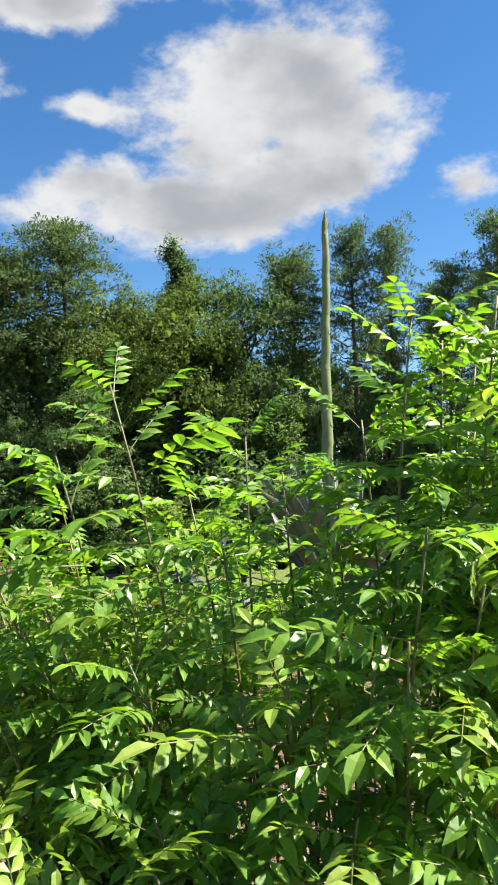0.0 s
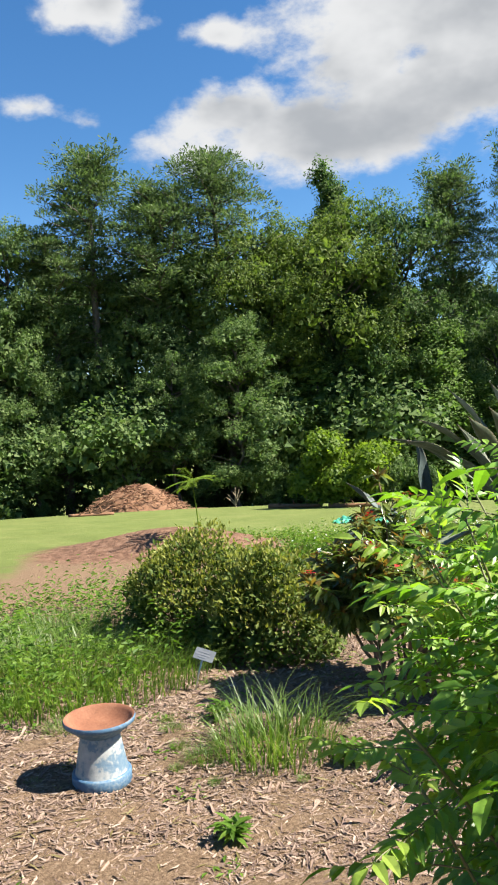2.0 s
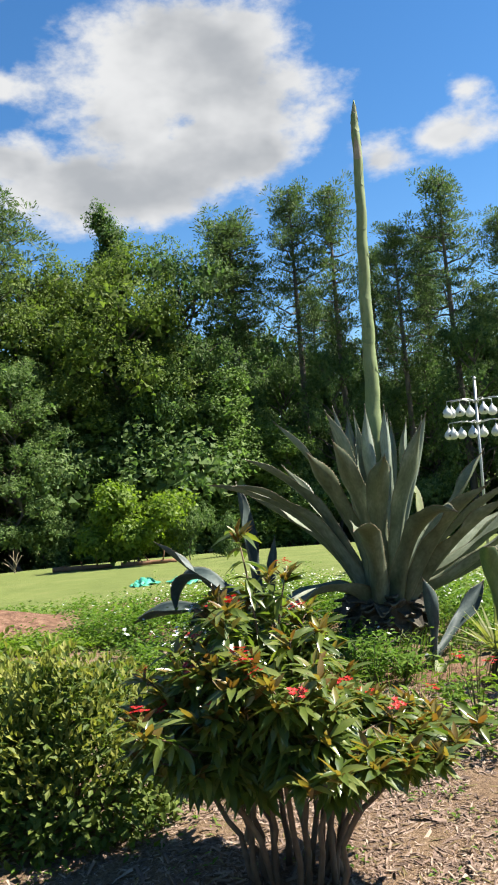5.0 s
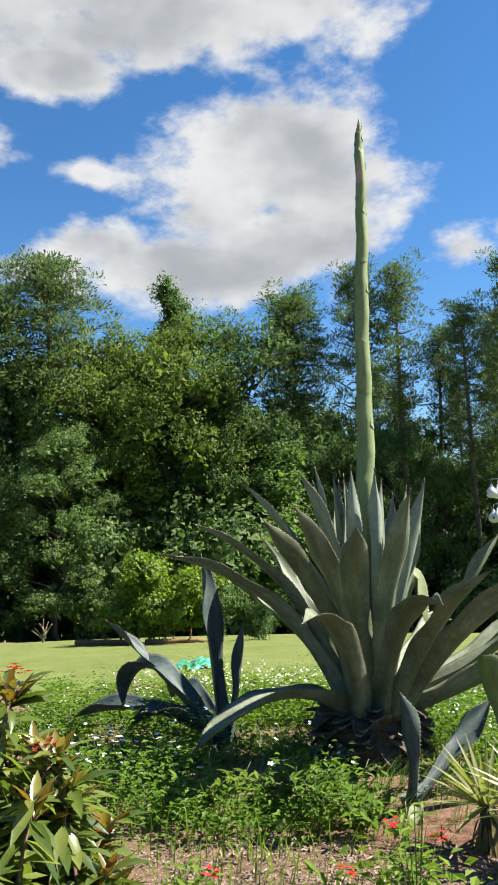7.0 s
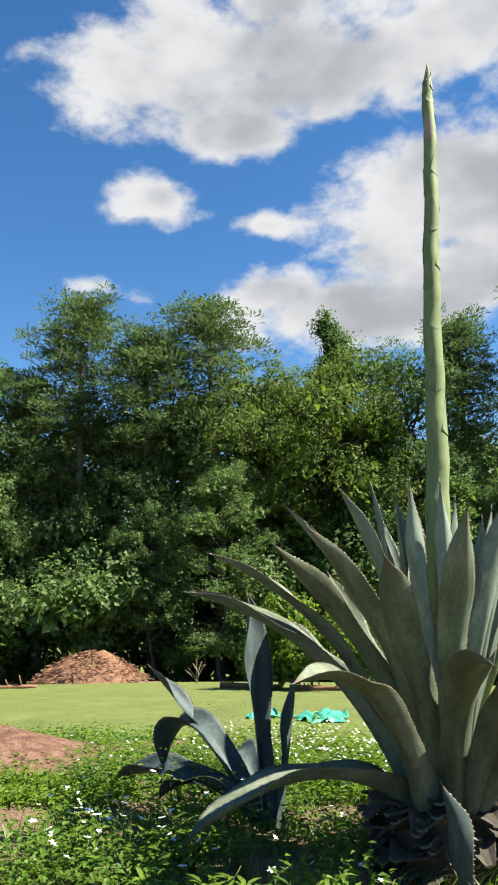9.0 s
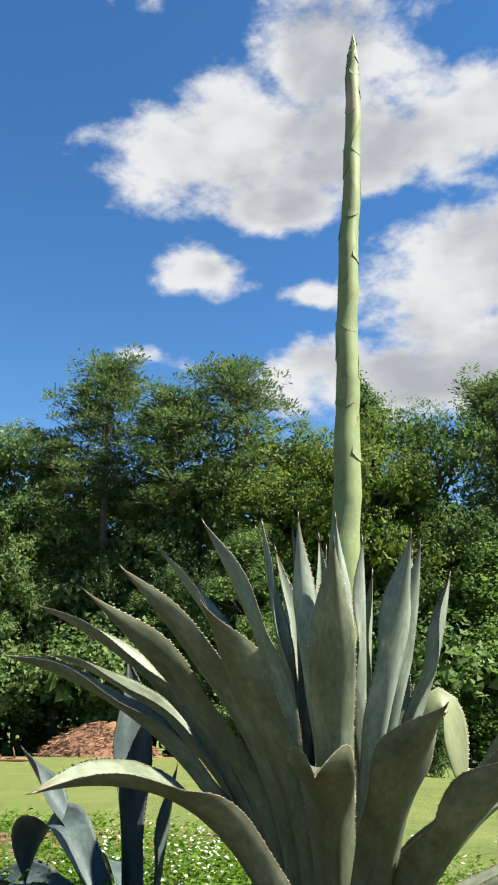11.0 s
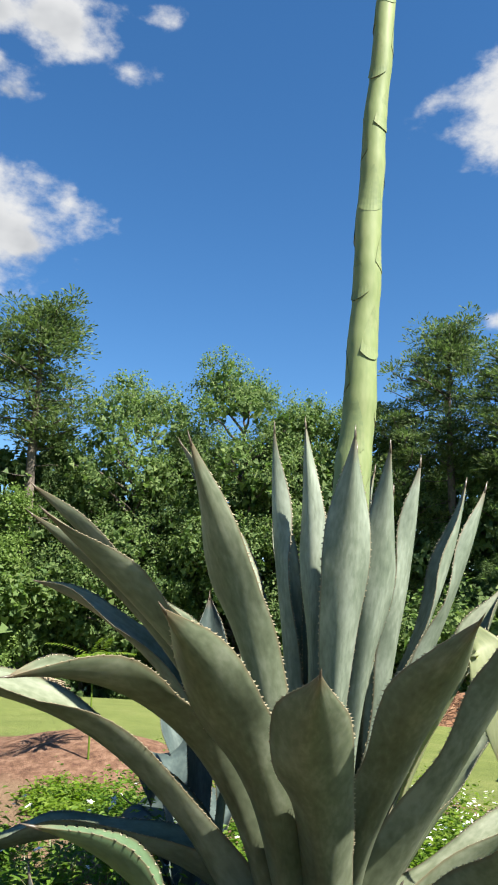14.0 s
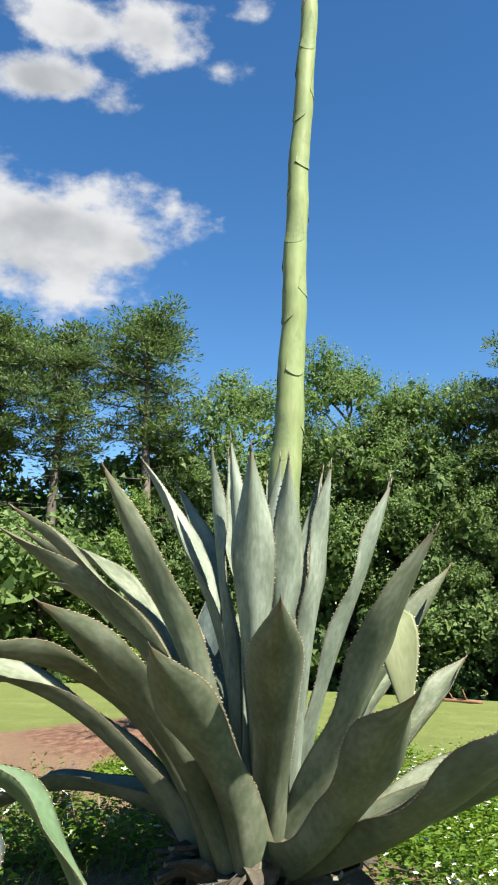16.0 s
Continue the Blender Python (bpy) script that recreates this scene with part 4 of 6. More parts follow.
leaf_set(agave, OUTER, 0.33, 0.42, M_AGAVE_OLD_SHADED, 3, 0.045, 9, 0.76, BROAD_W)
# a limp leaf lying over the weeds beside the pup
agave_leaf(agave, [(-0.2, -0.22, 0.42), (-0.5, -0.58, 0.76), (-0.86, -0.95, 0.62), (-1.14, -1.16, 0.36)], 0.22, M_AGAVE_OLD_SHADED, 0, 0.04, 392, profile=BROAD_W)
# an old buckled leaf that hangs its tip, coloured pale as if backlit
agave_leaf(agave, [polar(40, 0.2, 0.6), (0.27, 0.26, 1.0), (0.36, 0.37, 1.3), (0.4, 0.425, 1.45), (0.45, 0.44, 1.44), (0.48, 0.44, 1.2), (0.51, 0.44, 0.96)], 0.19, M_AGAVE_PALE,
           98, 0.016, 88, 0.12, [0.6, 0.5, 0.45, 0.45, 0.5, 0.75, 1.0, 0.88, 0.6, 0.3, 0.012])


def agave_trunk(plant):
    """The short foot below the rosette with the stubs of old leaves."""
    rng = np.random.default_rng(5)
    z = np.array([-0.1, 0.08, 0.25, 0.42, 0.54])
    part("trunk", mesh_from("trunk", *tube(np.stack([0 * z, 0 * z, z], -1), [0.34, 0.36, 0.37, 0.34, 0.2], 18), M_STUB), plant, "dark fibrous foot")
    meshes = []
    for k in range(4):
        s = np.linspace(0, 1, 5)
        w = np.array([0.09, 0.095, 0.08, 0.055, 0.028]) * rng.uniform(0.75, 1.2)
        ln = rng.uniform(0.12, 0.21)
        V, F = [], []
        for si, wi in zip(s, w):
            zz = 0.05 * si + rng.normal(0, 0.006) - 0.09 * si * si
            for uu in (-1, -0.4, 0.4, 1):
                V.append((uu * wi, si * ln, zz + 0.35 * wi * uu * uu))
            for uu in (1, 0.4, -0.4, -1):
                V.append((uu * wi, si * ln, zz + 0.35 * wi * uu * uu - 0.03 * (1 - si * 0.5)))
        for i in range(4):
            for j in range(8):
                F.append((i * 8 + j, i * 8 + (j + 1) % 8, i * 8 + 8 + (j + 1) % 8, i * 8 + 8 + j))
        end = [(32, 33, 38, 39), (33, 34, 37, 38), (34, 35, 36, 37)]
        meshes.append(mesh_from("leaf_stub", np.array(V), np.array(F + end), [M_STUB, M_CUT], [0] * len(F) + [1] * 3, smooth=False))
    for k in range(96):
        az = k * 137.5 + rng.normal(0, 6)
        zz = 0.03 + 0.4 * (k / 96)
        m = pose(*polar(az, 0.3 + rng.normal(0, 0.015), zz)) @ pose(0, 0, 0, 0, 0, az - 90) @ pose(0, 0, 0, -8 + 30 * k / 96 + rng.normal(0, 20), rng.normal(0, 14), rng.normal(0, 14))
        part("leaf_stub", meshes[k % 4], plant, "", m)


agave_trunk(agave)


def agave_stalk(plant):
    """The flower stalk, not yet branched: tapering, leaning a little, wrapped in clasping bracts."""
    z = np.array([0.4, 1.2, 1.9, 2.5, 2.75, 3.35, 3.75, 4.3, 4.75, 5.1, 5.3, 5.42, 5.5])
    r = np.array([0.094, 0.09, 0.083, 0.072, 0.068, 0.061, 0.057, 0.052, 0.048, 0.044, 0.036, 0.02, 0.004])

    def centre(h):
        h = np.asarray(h, float)
        return np.stack([0.026 * (h - 0.45) + 0.006 * np.sin(h * 3.1) + 0.004 * np.sin(h * 10.6), 0.061 * (h - 0.45) + 0.006 * np.sin(h * 2.6 + 1.0) + 0.004 * np.sin(h * 10.6 + 2.0), h], -1)

    zz = np.linspace(0.4, 5.5, 150)
    rr = np.interp(zz, z, r) * (1 + 0.03 * np.sin(zz * 21.2) + 0.012 * np.sin(zz * 47))
    stalk = part("flower_stalk", mesh_from("flower_stalk", *tube(centre(zz), rr, 24), M_STALK), plant, "pale green unbranched flower stalk")
    rng = np.random.default_rng(9)
    heights = np.concatenate([np.arange(1.75, 5.2, 0.148), np.linspace(5.16, 5.4, 7)])
    for k, h in enumerate(heights):
        tipset = h > 5.15
        az = radians(k * 137.5 + 250)
        R = float(np.interp(h, z, r))
        ln = rng.uniform(0.2, 0.27) if not tipset else 0.11
        half = rng.uniform(0.75, 1.05)
        V, n, mm = [], 8, 9
        for i in range(n + 1):
            s = i / n
            wd = half * (1 - s) ** 0.8 * (1 + 0.15 * math.sin(s * 3)) + 0.02
            hh = h + ln * s
            c = centre(hh)
            rad = float(np.interp(hh, z, r)) + 0.0008 + 0.0032 * math.exp(-((s - 0.0) / 0.12) ** 2) + 0.004 * max(0, s - 0.75) * 4 * rng.uniform(0.2, 1.2)
            for j in range(mm):
                uu = -1 + 2 * j / (mm - 1)
                a = az + uu * wd
                V.append((c[0] + math.cos(a) * rad, c[1] + math.sin(a) * rad, hh - 0.035 * (1 - uu * uu) * (1 - s) + 0.02 * (1 - s)))
        outer = np.array(V)
        inner = outer.copy()
        inner[:, :2] -= (outer[:, :2] - centre(outer[:, 2])[:, :2]) * 0.07
        F = []
        for i in range(n):
            for j in range(mm - 1):
                a0 = i * mm + j
                F.append((a0, a0 + 1, a0 + mm + 1, a0 + mm))
        q = len(outer)
        # lower lip in thorn brown: dry edge and crescent shadow in one colour
        F += [(j, q + j, q + j + 1, j + 1) for j in range(mm - 1)]
        part("bract", mesh_from("bract", np.concatenate([outer, inner]), np.array(F), [M_DRY_BRACT if h > 4.75 and k % 2 else M_BRACT, M_THORN], [0] * (n * (mm - 1)) + [1] * (mm - 1), smooth=False), stalk)


agave_stalk(agave)

pup = thing("agave", "smaller bluish agave with limp drooping leaves", "agave", sit(-1.28, 0.06))
for k, (line, width, turn) in enumerate([
        ([(0, 0, 0.05), (-0.06, 0.03, 0.6), (-0.14, 0.1, 1.2), (-0.19, 0.13, 1.62)], 0.25, 20),
        ([(0.05, 0.04, 0.05), (0.1, 0.06, 0.4), (0.13, 0.1, 0.75), (0.17, 0.13, 1.04)], 0.14, 10),
        ([(-0.08, 0.0, 0.1), (-0.3, 0.08, 0.4), (-0.55, 0.16, 0.64), (-0.68, 0.19, 0.68), (-0.8, 0.22, 0.64), (-0.9, 0.24, 0.5), (-0.95, 0.25, 0.3)], 0.33, -10),
        ([(-0.08, 0.06, 0.1), (-0.45, 0.2, 0.48), (-0.8, 0.28, 0.76), (-1.14, 0.35, 1.05)], 0.17, 25),
        ([(-0.06, -0.03, 0.1), (-0.5, 0.1, 0.4), (-1.0, 0.25, 0.34), (-1.48, 0.41, 0.17)], 0.32, -15),
        ([(-0.04, 0.08, 0.1), (-0.3, 0.35, 0.45), (-0.5, 0.55, 0.5), (-0.62, 0.66, 0.3)], 0.28, 0),
        ([(0.0, -0.05, 0.05), (-0.25, -0.1, 0.4), (-0.55, -0.15, 0.42), (-0.75, -0.18, 0.22)], 0.26, 0)]):
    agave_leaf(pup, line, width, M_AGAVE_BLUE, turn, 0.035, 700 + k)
pup2 = thing("agave", "young bluish agave pup with a few upright leaves", "agave", sit(0.16, -1.34))
for k, (line, width, turn) in enumerate([
        ([(0, 0, 0), (0.1, -0.02, 0.2), (0.08, -0.06, 0.5), (-0.02, -0.07, 0.72)], 0.12, 0),
        ([(0.02, 0.02, 0), (0.24, 0.24, 0.12), (0.45, 0.45, 0.3), (0.63, 0.63, 0.54)], 0.17, 30),
        ([(0, -0.03, 0.02), (0.02, -0.16, 0.12), (0.04, -0.3, 0.0), (0.05, -0.36, -0.02)], 0.11, 20)]):
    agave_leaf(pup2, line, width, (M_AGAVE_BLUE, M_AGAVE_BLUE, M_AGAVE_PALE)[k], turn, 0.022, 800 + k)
pup3 = thing("agave", "young green agave pup with one arching leaf", "agave", sit(0.82, -1.02))
leaf_set(pup3, [(253, 0.62, 0.98, 0.2, 75, 15), (40, 0.3, 0.4, 0.1, 60, 50), (330, 0.2, 0.3, 0.08, 65, 55)], 0.03, 0.02, M_AGAVE_GREEN, 18, 0.025, 4)


# ---- shrubs near the path ----
def pinnate_leaf_mesh(seed):
    rng = np.random.default_rng(seed)
    L, pairs = rng.uniform(0.2, 0.27), int(rng.integers(5, 8))
    s = np.linspace(0, 1, 6)
    rach = np.stack([0 * s, s * L, -0.16 * L * s * s], -1)
    q = [tube(rach, np.linspace(0.0022, 0.001, 6), 4, False)]
    stalks = len(q[0][1])
    at, way, up, size = [], [], [], []
    for k in range(pairs):
        f = 0.25 + 0.68 * k / (pairs - 1)
        p = np.array([0, f * L, -0.16 * L * f * f])
        for sd in (-1, 1):
            at.append(p)
            way.append((sd * rng.uniform(0.75, 1.0), rng.uniform(0.35, 0.7), rng.uniform(-0.4, 0.05)))
            up.append((rng.normal(0, 0.25), rng.normal(0, 0.25), 1))
            size.append(rng.uniform(0.8, 1.05) * (1 - 0.25 * abs(f - 0.6)))
    at.append(rach[-1])
    way.append((0, 1, -0.35))
    up.append((0, 0, 1))
    size.append(1.05)
    q.append(spread(blade(0.072, 0.03, 3, 0.35, 0.28, 0.42), np.array(at), np.array(way), np.array(up), np.array(size)))
    V, F = joined(q)
    return V, F, stalks


def stem_line(base, tip, bow, n=9):
    s = np.linspace(0, 1, n)[:, None]
    mid = np.array([base[0] * 0.6 + tip[0] * 0.4, base[1] * 0.6 + tip[1] * 0.4, base[2] + (tip[2] - base[2]) * (0.55 + bow)])
    return (1 - s) ** 2 * np.asarray(base) + 2 * s * (1 - s) * mid + s * s * np.asarray(tip)


# shoots that stand above the rest: place in the shrub and height
LEADERS = [(-0.4, -0.42, 1.87), (-0.52, -0.41, 1.77), (-0.22, -0.01, 1.8), (0.15, -0.33, 1.98), (0.3, -0.35, 2.0), (0.42, -0.3, 1.97), (0.22, -0.15, 1.96), (0.05, -0.2, 1.8),
           (-0.12, -0.15, 1.7), (-0.02, 0.0, 1.7), (-0.3, -0.25, 1.66), (0.36, -0.1, 1.95)]


def pinnate_shrub():
    rng = np.random.default_rng(31)
    cx, cy = 0.5, -8.03
    shrub = thing("pinnate_shrub", "tall bushy green shrub with feathery pinnate leaves beside the path", "shrub", sit(cx, cy))
    kinds = [pinnate_leaf_mesh(200 + k) for k in range(7)]
    meshes = [mesh_from("leaf", V, F, [M_RED_STEM, M_PINNATE], [0] * st + [1] * (len(F) - st), smooth=False) for V, F, st in kinds]
    poses = []
    stems = []
    for k in range(166):
        a, rho = k * 2.4, ((k + 0.5) / 92) ** 0.4
        tx, ty = math.cos(a) * rho * (0.93 if math.cos(a) < 0 else 0.55), math.sin(a) * rho * 0.74
        if k >= 92:  # the thick side towards the path
            rho = 0.9
            tx, ty = rng.uniform(-0.86, -0.45), rng.uniform(-0.55, 0.15)
        if k >= 112:  # and the low front of it
            rho = 0.95
            tx, ty = rng.uniform(-0.45, 0.6), rng.uniform(-0.86, -0.5)
        if k >= 152:  # pale young shoots low at the front
            rho = 0.95
            tx, ty = rng.uniform(-0.45, -0.08), rng.uniform(-0.98, -0.75)
        lift = 1.5 + 0.45 * np.clip((tx - 0.05) / 0.4, 0, 1) - 0.16 * rho ** 3 + rng.normal(0, 0.12)
        if k >= 112:
            lift -= rng.uniform(0.2, 0.6)
        elif k >= 92:
            lift -= 0.12
        elif rng.uniform() < 0.12 and tx > -0.2:
            lift += 0.2
        lift = min(lift, 2.0)
        if k >= 152:
            lift = rng.uniform(1.0, 1.26)
        if k < len(LEADERS):
            tx, ty, lift = LEADERS[k]
        base = (tx * 0.5 + rng.normal(0, 0.06), ty * 0.5 + rng.normal(0, 0.06), -0.02)
        line = stem_line(base, (tx, ty, lift), 0.12)
        stems.append(line)
        nodes = int(lift / (0.075 if k < len(LEADERS) else 0.1))
        for i in range(nodes):
            f = 0.08 + 0.92 * (i + 0.5) / nodes
            if (f < 0.3 and rho < 0.6) or (ty > 0.25 and f < 0.62) or (k < len(LEADERS) and f < 0.64):
                continue
            p = np.array([np.interp(f, np.linspace(0, 1, len(line)), line[:, c]) for c in range(3)])
            for side in (0, 180):
                az = i * 90 + side + k * 40 + rng.normal(0, 18)
                d = np.array([math.cos(radians(az)), math.sin(radians(az)), 0.0])
                out = np.array([p[0], p[1], 0]) / (np.hypot(p[0], p[1]) + 0.2)
                d = d * 0.8 + out * 0.7 + np.array([0, 0, -0.1 + 1.0 * max(0, f - 0.75) * 4 * rng.uniform(0.5, 1.1)])
                poses.append((p, d, (0.8 if k >= 92 else 1.0) * rng.uniform(0.55, 0.9) * (1.0 if f < 0.9 else 0.75),
                              (k >= 152 and f > 0.5) or (f > 0.84 and k % 5 < 2 and k >= len(LEADERS))))
    for line in stems:
        part("stem", mesh_from("stem", *tube(line, np.linspace(0.0055, 0.002, len(line)), 5), M_RED_STEM), shrub)
    # the leaves by the path are pieces of their own, the rest one mass
    near = [i for i, (p, d, s, young) in enumerate(poses) if p[1] + 0.25 * p[0] < -0.28 and not young][:290]
    chosen = set(near)
    for i in near:
        p, d, s, young = poses[i]
        q = Vector(d).to_track_quat("Y", "Z").to_matrix().to_4x4()
        part("leaf", meshes[i % 7], shrub, "", Matrix.Translation(p) @ q @ pose(0, 0, 0, 0, float(rng.normal(0, 20)), 0) @ Matrix.Diagonal((s, s, s, 1)))
    for fresh, name, mat, label in ((False, "foliage", M_PINNATE, ""), (True, "young_foliage", M_YOUNG_PINNATE, "pale yellowish green young leaves")):
        rest = [i for i in range(len(poses)) if i not in chosen and bool(poses[i][3]) == fresh]
        pieces, marks = [], []
        for kk in range(7):
            V, F, st = kinds[kk]
            mine = [poses[i] for i in rest if i % 7 == kk]
            at, way, size = (np.array([q[c] for q in mine]) for c in range(3))
            up = np.array([[0, 0, 1.0]] * len(mine)) + rng.normal(0, 0.3, (len(mine), 3))
            pieces.append(spread((V, F), at, way, up, size))
            marks.append(np.tile([0] * st + [1] * (len(F) - st), len(mine)))
        me = mesh_from(name, *joined(pieces), [M_RED_STEM, mat], np.concatenate(marks), smooth=False)
        tagged(part(name, me, shrub, label), kind="stuff")


pinnate_shrub()


def red_shrub():
    """Many bare canes, a crown of narrow glossy leaves in whorls, bronze tips and red flower heads."""
    rng = np.random.default_rng(77)
    shrub = thing("red_flowered_shrub", "many-stemmed shrub with glossy dark leaves, bronze tips and red flowers", "shrub", sit(-0.9, -4.76))
    lance = blade(0.096, 0.028, 3, 0.35, 0.3, 0.45)
    leaf_me = mesh_from("leaf", *lance, M_RED_SHRUB)
    young_me = mesh_from("leaf", *blade(0.085, 0.024, 4, 0.4, 0.1, 0.45), M_NEW_LEAF)
    at, way, up, size = [], [], [], []
    canes, tips = [], []
    for k in range(22):
        a = k * 2.4
        b = (math.cos(a) * 0.2 * rng.uniform(0.3, 1), math.sin(a) * 0.16 * rng.uniform(0.3, 1), -0.02)
        rho = math.sqrt((k + 0.5) / 22)
        fork = (math.cos(a) * 0.42 * rho, math.sin(a) * 0.32 * rho, rng.uniform(0.4, 0.62))
        canes.append((stem_line(b, fork, 0.05, 6) + np.concatenate([[[0, 0, 0]], rng.normal(0, 0.012, (4, 3)), [[0, 0, 0]]]), 0.014, 0.009))
        for j in range(7):
            aa = a + rng.normal(0, 0.9)
            out = rng.uniform(0.06, 0.33)
            t = (fork[0] + math.cos(aa) * out, fork[1] + math.sin(aa) * out, 0)
            rr = np.hypot(t[0], t[1])
            dome = 0.98 - 0.34 * min(1.3, rr / 0.66) ** 2 + 0.42 * math.exp(-(((t[0] + 0.1) / 0.17) ** 2 + ((t[1] - 0.12) / 0.22) ** 2)) + rng.normal(0, 0.06)
            dome -= 0.32 * min(1, max(0, (t[0] - 0.02) / 0.4))
            tip = (t[0], t[1], max(0.58, dome - (0.24 if j < 2 and rho > 0.5 else 0)))
            canes.append((stem_line(fork, tip, 0.1, 5), 0.007, 0.003))
            tips.append(tip)
            line = stem_line(fork, tip, 0.1, 8)
            for f in np.linspace(0.12, 1.0, 10):
                p = np.array([np.interp(f, np.linspace(0, 1, 8), line[:, c]) for c in range(3)])
                for w in range(6):
                    az = rng.uniform(0, 6.28)
                    at.append(p)
                    way.append((math.cos(az) + 0.5 * p[0], math.sin(az) + 0.5 * p[1], rng.uniform(-0.85, 0.3) + 0.5 * (f > 0.9)))
                    up.append((rng.normal(0, 0.3), rng.normal(0, 0.3), 1))
                    size.append(rng.uniform(0.75, 1.35))
    for line, r0, r1 in canes:
        part("cane", mesh_from("cane", *tube(line, np.linspace(r0, r1, len(line)), 7), M_STEM), shrub)
    n = len(at)
    at, way, up, size = map(np.array, (at, way, up, size))
    front = [i for i in range(n) if at[i][1] < -0.2][:230]
    for i in front:
        q = Vector(way[i]).to_track_quat("Y", "Z").to_matrix().to_4x4()
        s = float(size[i])
        part("leaf", leaf_me, shrub, "", Matrix.Translation(at[i]) @ q @ Matrix.Diagonal((s, s, s, 1)))
    rest = np.array([i for i in range(n) if i not in set(front)])
    V, F = spread(lance, at[rest], way[rest], up[rest], size[rest])
    tagged(part("foliage", mesh_from("foliage", V, F, M_RED_SHRUB), shrub), kind="stuff")
    V, F = [], []
    yat, yway, yup = [], [], []
    for t in tips:
        for w in range(9):
            az = rng.uniform(0, 6.28)
            yat.append(np.array(t) - np.array([0, 0, rng.uniform(0, 0.05)]))
            yway.append((math.cos(az) * 0.7, math.sin(az) * 0.7, rng.uniform(0.35, 1.2)))
            yup.append((rng.normal(0, 0.4), rng.normal(0, 0.4), 1))
    V, F = spread(blade(0.085, 0.024, 4, 0.4, 0.1, 0.45), np.array(yat), np.array(yway), np.array(yup), rng.uniform(0.7, 1.2, len(yat)))
    tagged(part("young_leaves", mesh_from("young_leaves", V, F, M_NEW_LEAF), shrub, "bronze young leaves at the tips"), kind="stuff")
    order = sorted(range(len(tips)), key=lambda i: -tips[i][2])
    head = flower_head(5)
    for i in order[1:100:5]:
        part("flower_head", head, shrub, "cluster of small red flowers", pose(tips[i][0], tips[i][1], tips[i][2] + 0.05, rng.normal(0, 15), rng.normal(0, 15), rng.uniform(0, 360)))


def flower_head(seed):
    rng = np.random.default_rng(seed)
    at, way, up = [], [], []
    for k in range(9):
        c = np.array([rng.normal(0, 0.018), rng.normal(0, 0.018), rng.normal(0, 0.009)])
        for j in range(5):
            a = j * 2 * np.pi / 5 + k
            at.append(c)
            way.append((math.cos(a), math.sin(a), 0.35))
            up.append((0, 0, 1))
    return mesh_from("flower_head", *spread(blade(0.016, 0.009, 2, 0.2, 0.1, 0.6), np.array(at), np.array(way), np.array(up), 1.0), M_RED)


red_shrub()


def round_shrub(seed, x, y, rx, ry, tall, label):
    """A low dense bush: twigs from one foot, small leaves in sprays over an uneven dome."""
    rng = np.random.default_rng(seed)
    shrub = thing("round_shrub", label, "shrub", sit(x, y), "low bushes by the label")
    n = 900
    d = unit(rng, n)
    d[:, 2] = np.abs(d[:, 2])
    knob = 1 + 0.14 * np.sin(5 * d[:, 0] + seed) * np.cos(6 * d[:, 1] + seed) + rng.normal(0, 0.05, n)
    c = d * np.array([rx, ry, tall]) * (knob * rng.uniform(0.72, 1.0, n) ** 0.6)[:, None]
    c[:, 2] = np.maximum(c[:, 2], 0.08)
    for k in range(26):
        e = c[rng.integers(0, n)] * 0.9
        part("twig", mesh_from("twig", *tube(stem_line((rng.normal(0, 0.06), rng.normal(0, 0.06), -0.02), e, 0.1, 6), np.linspace(0.012, 0.003, 6), 5), M_STEM), shrub)
    k = 9
    at = np.repeat(c, k, 0) + rng.normal(0, 0.045, (n * k, 3))
    at[:, 2] = np.maximum(at[:, 2], 0.03)
    o = np.repeat(d, k, 0)
    way = unit(rng, n * k) + 0.8 * o
    up = o * 0.6 + np.array([0, 0, 1.0]) + 0.5 * unit(rng, n * k)
    V, F = spread(blade(0.052, 0.027, 2, 0.3, 0.15, 0.5), at, way, up, rng.uniform(0.7, 1.25, n * k))
    tagged(part("foliage", mesh_from("foliage", V, F, M_SHRUB, smooth=False), shrub), kind="stuff")
    # a lighter layer on the upper dome: young leaves with painted sunlight
    m = 2500
    e = unit(rng, m)
    e[:, 2] = np.abs(e[:, 2]) * 0.7 + 0.42
    e /= np.linalg.norm(e, axis=1)[:, None]
    knob = 1.03 + 0.14 * np.sin(5 * e[:, 0] + seed) * np.cos(6 * e[:, 1] + seed) + rng.normal(0, 0.05, m)
    at = e * np.array([rx, ry, tall]) * knob[:, None]
    V, F = spread(blade(0.046, 0.022, 2, 0.3, 0.15, 0.5), at, unit(rng, m) * 0.7 + e + np.array([0, 0, 0.5]), e + 0.6 * unit(rng, m), rng.uniform(0.7, 1.25, m))
    tagged(part("young_leaves", mesh_from("young_leaves", V, F, M_LIT_YOUNG_SHRUB, smooth=False), shrub, "yellowish young leaves on top with sunlight in their colour"), kind="stuff")


round_shrub(101, -2.8, -3.72, 0.62, 0.5, 0.82, "low dense bush with small dull green leaves")
round_shrub(102, -2.03, -4.08, 0.5, 0.44, 0.74, "low dense bush with yellowish young leaves on top with sunlight in their colour")


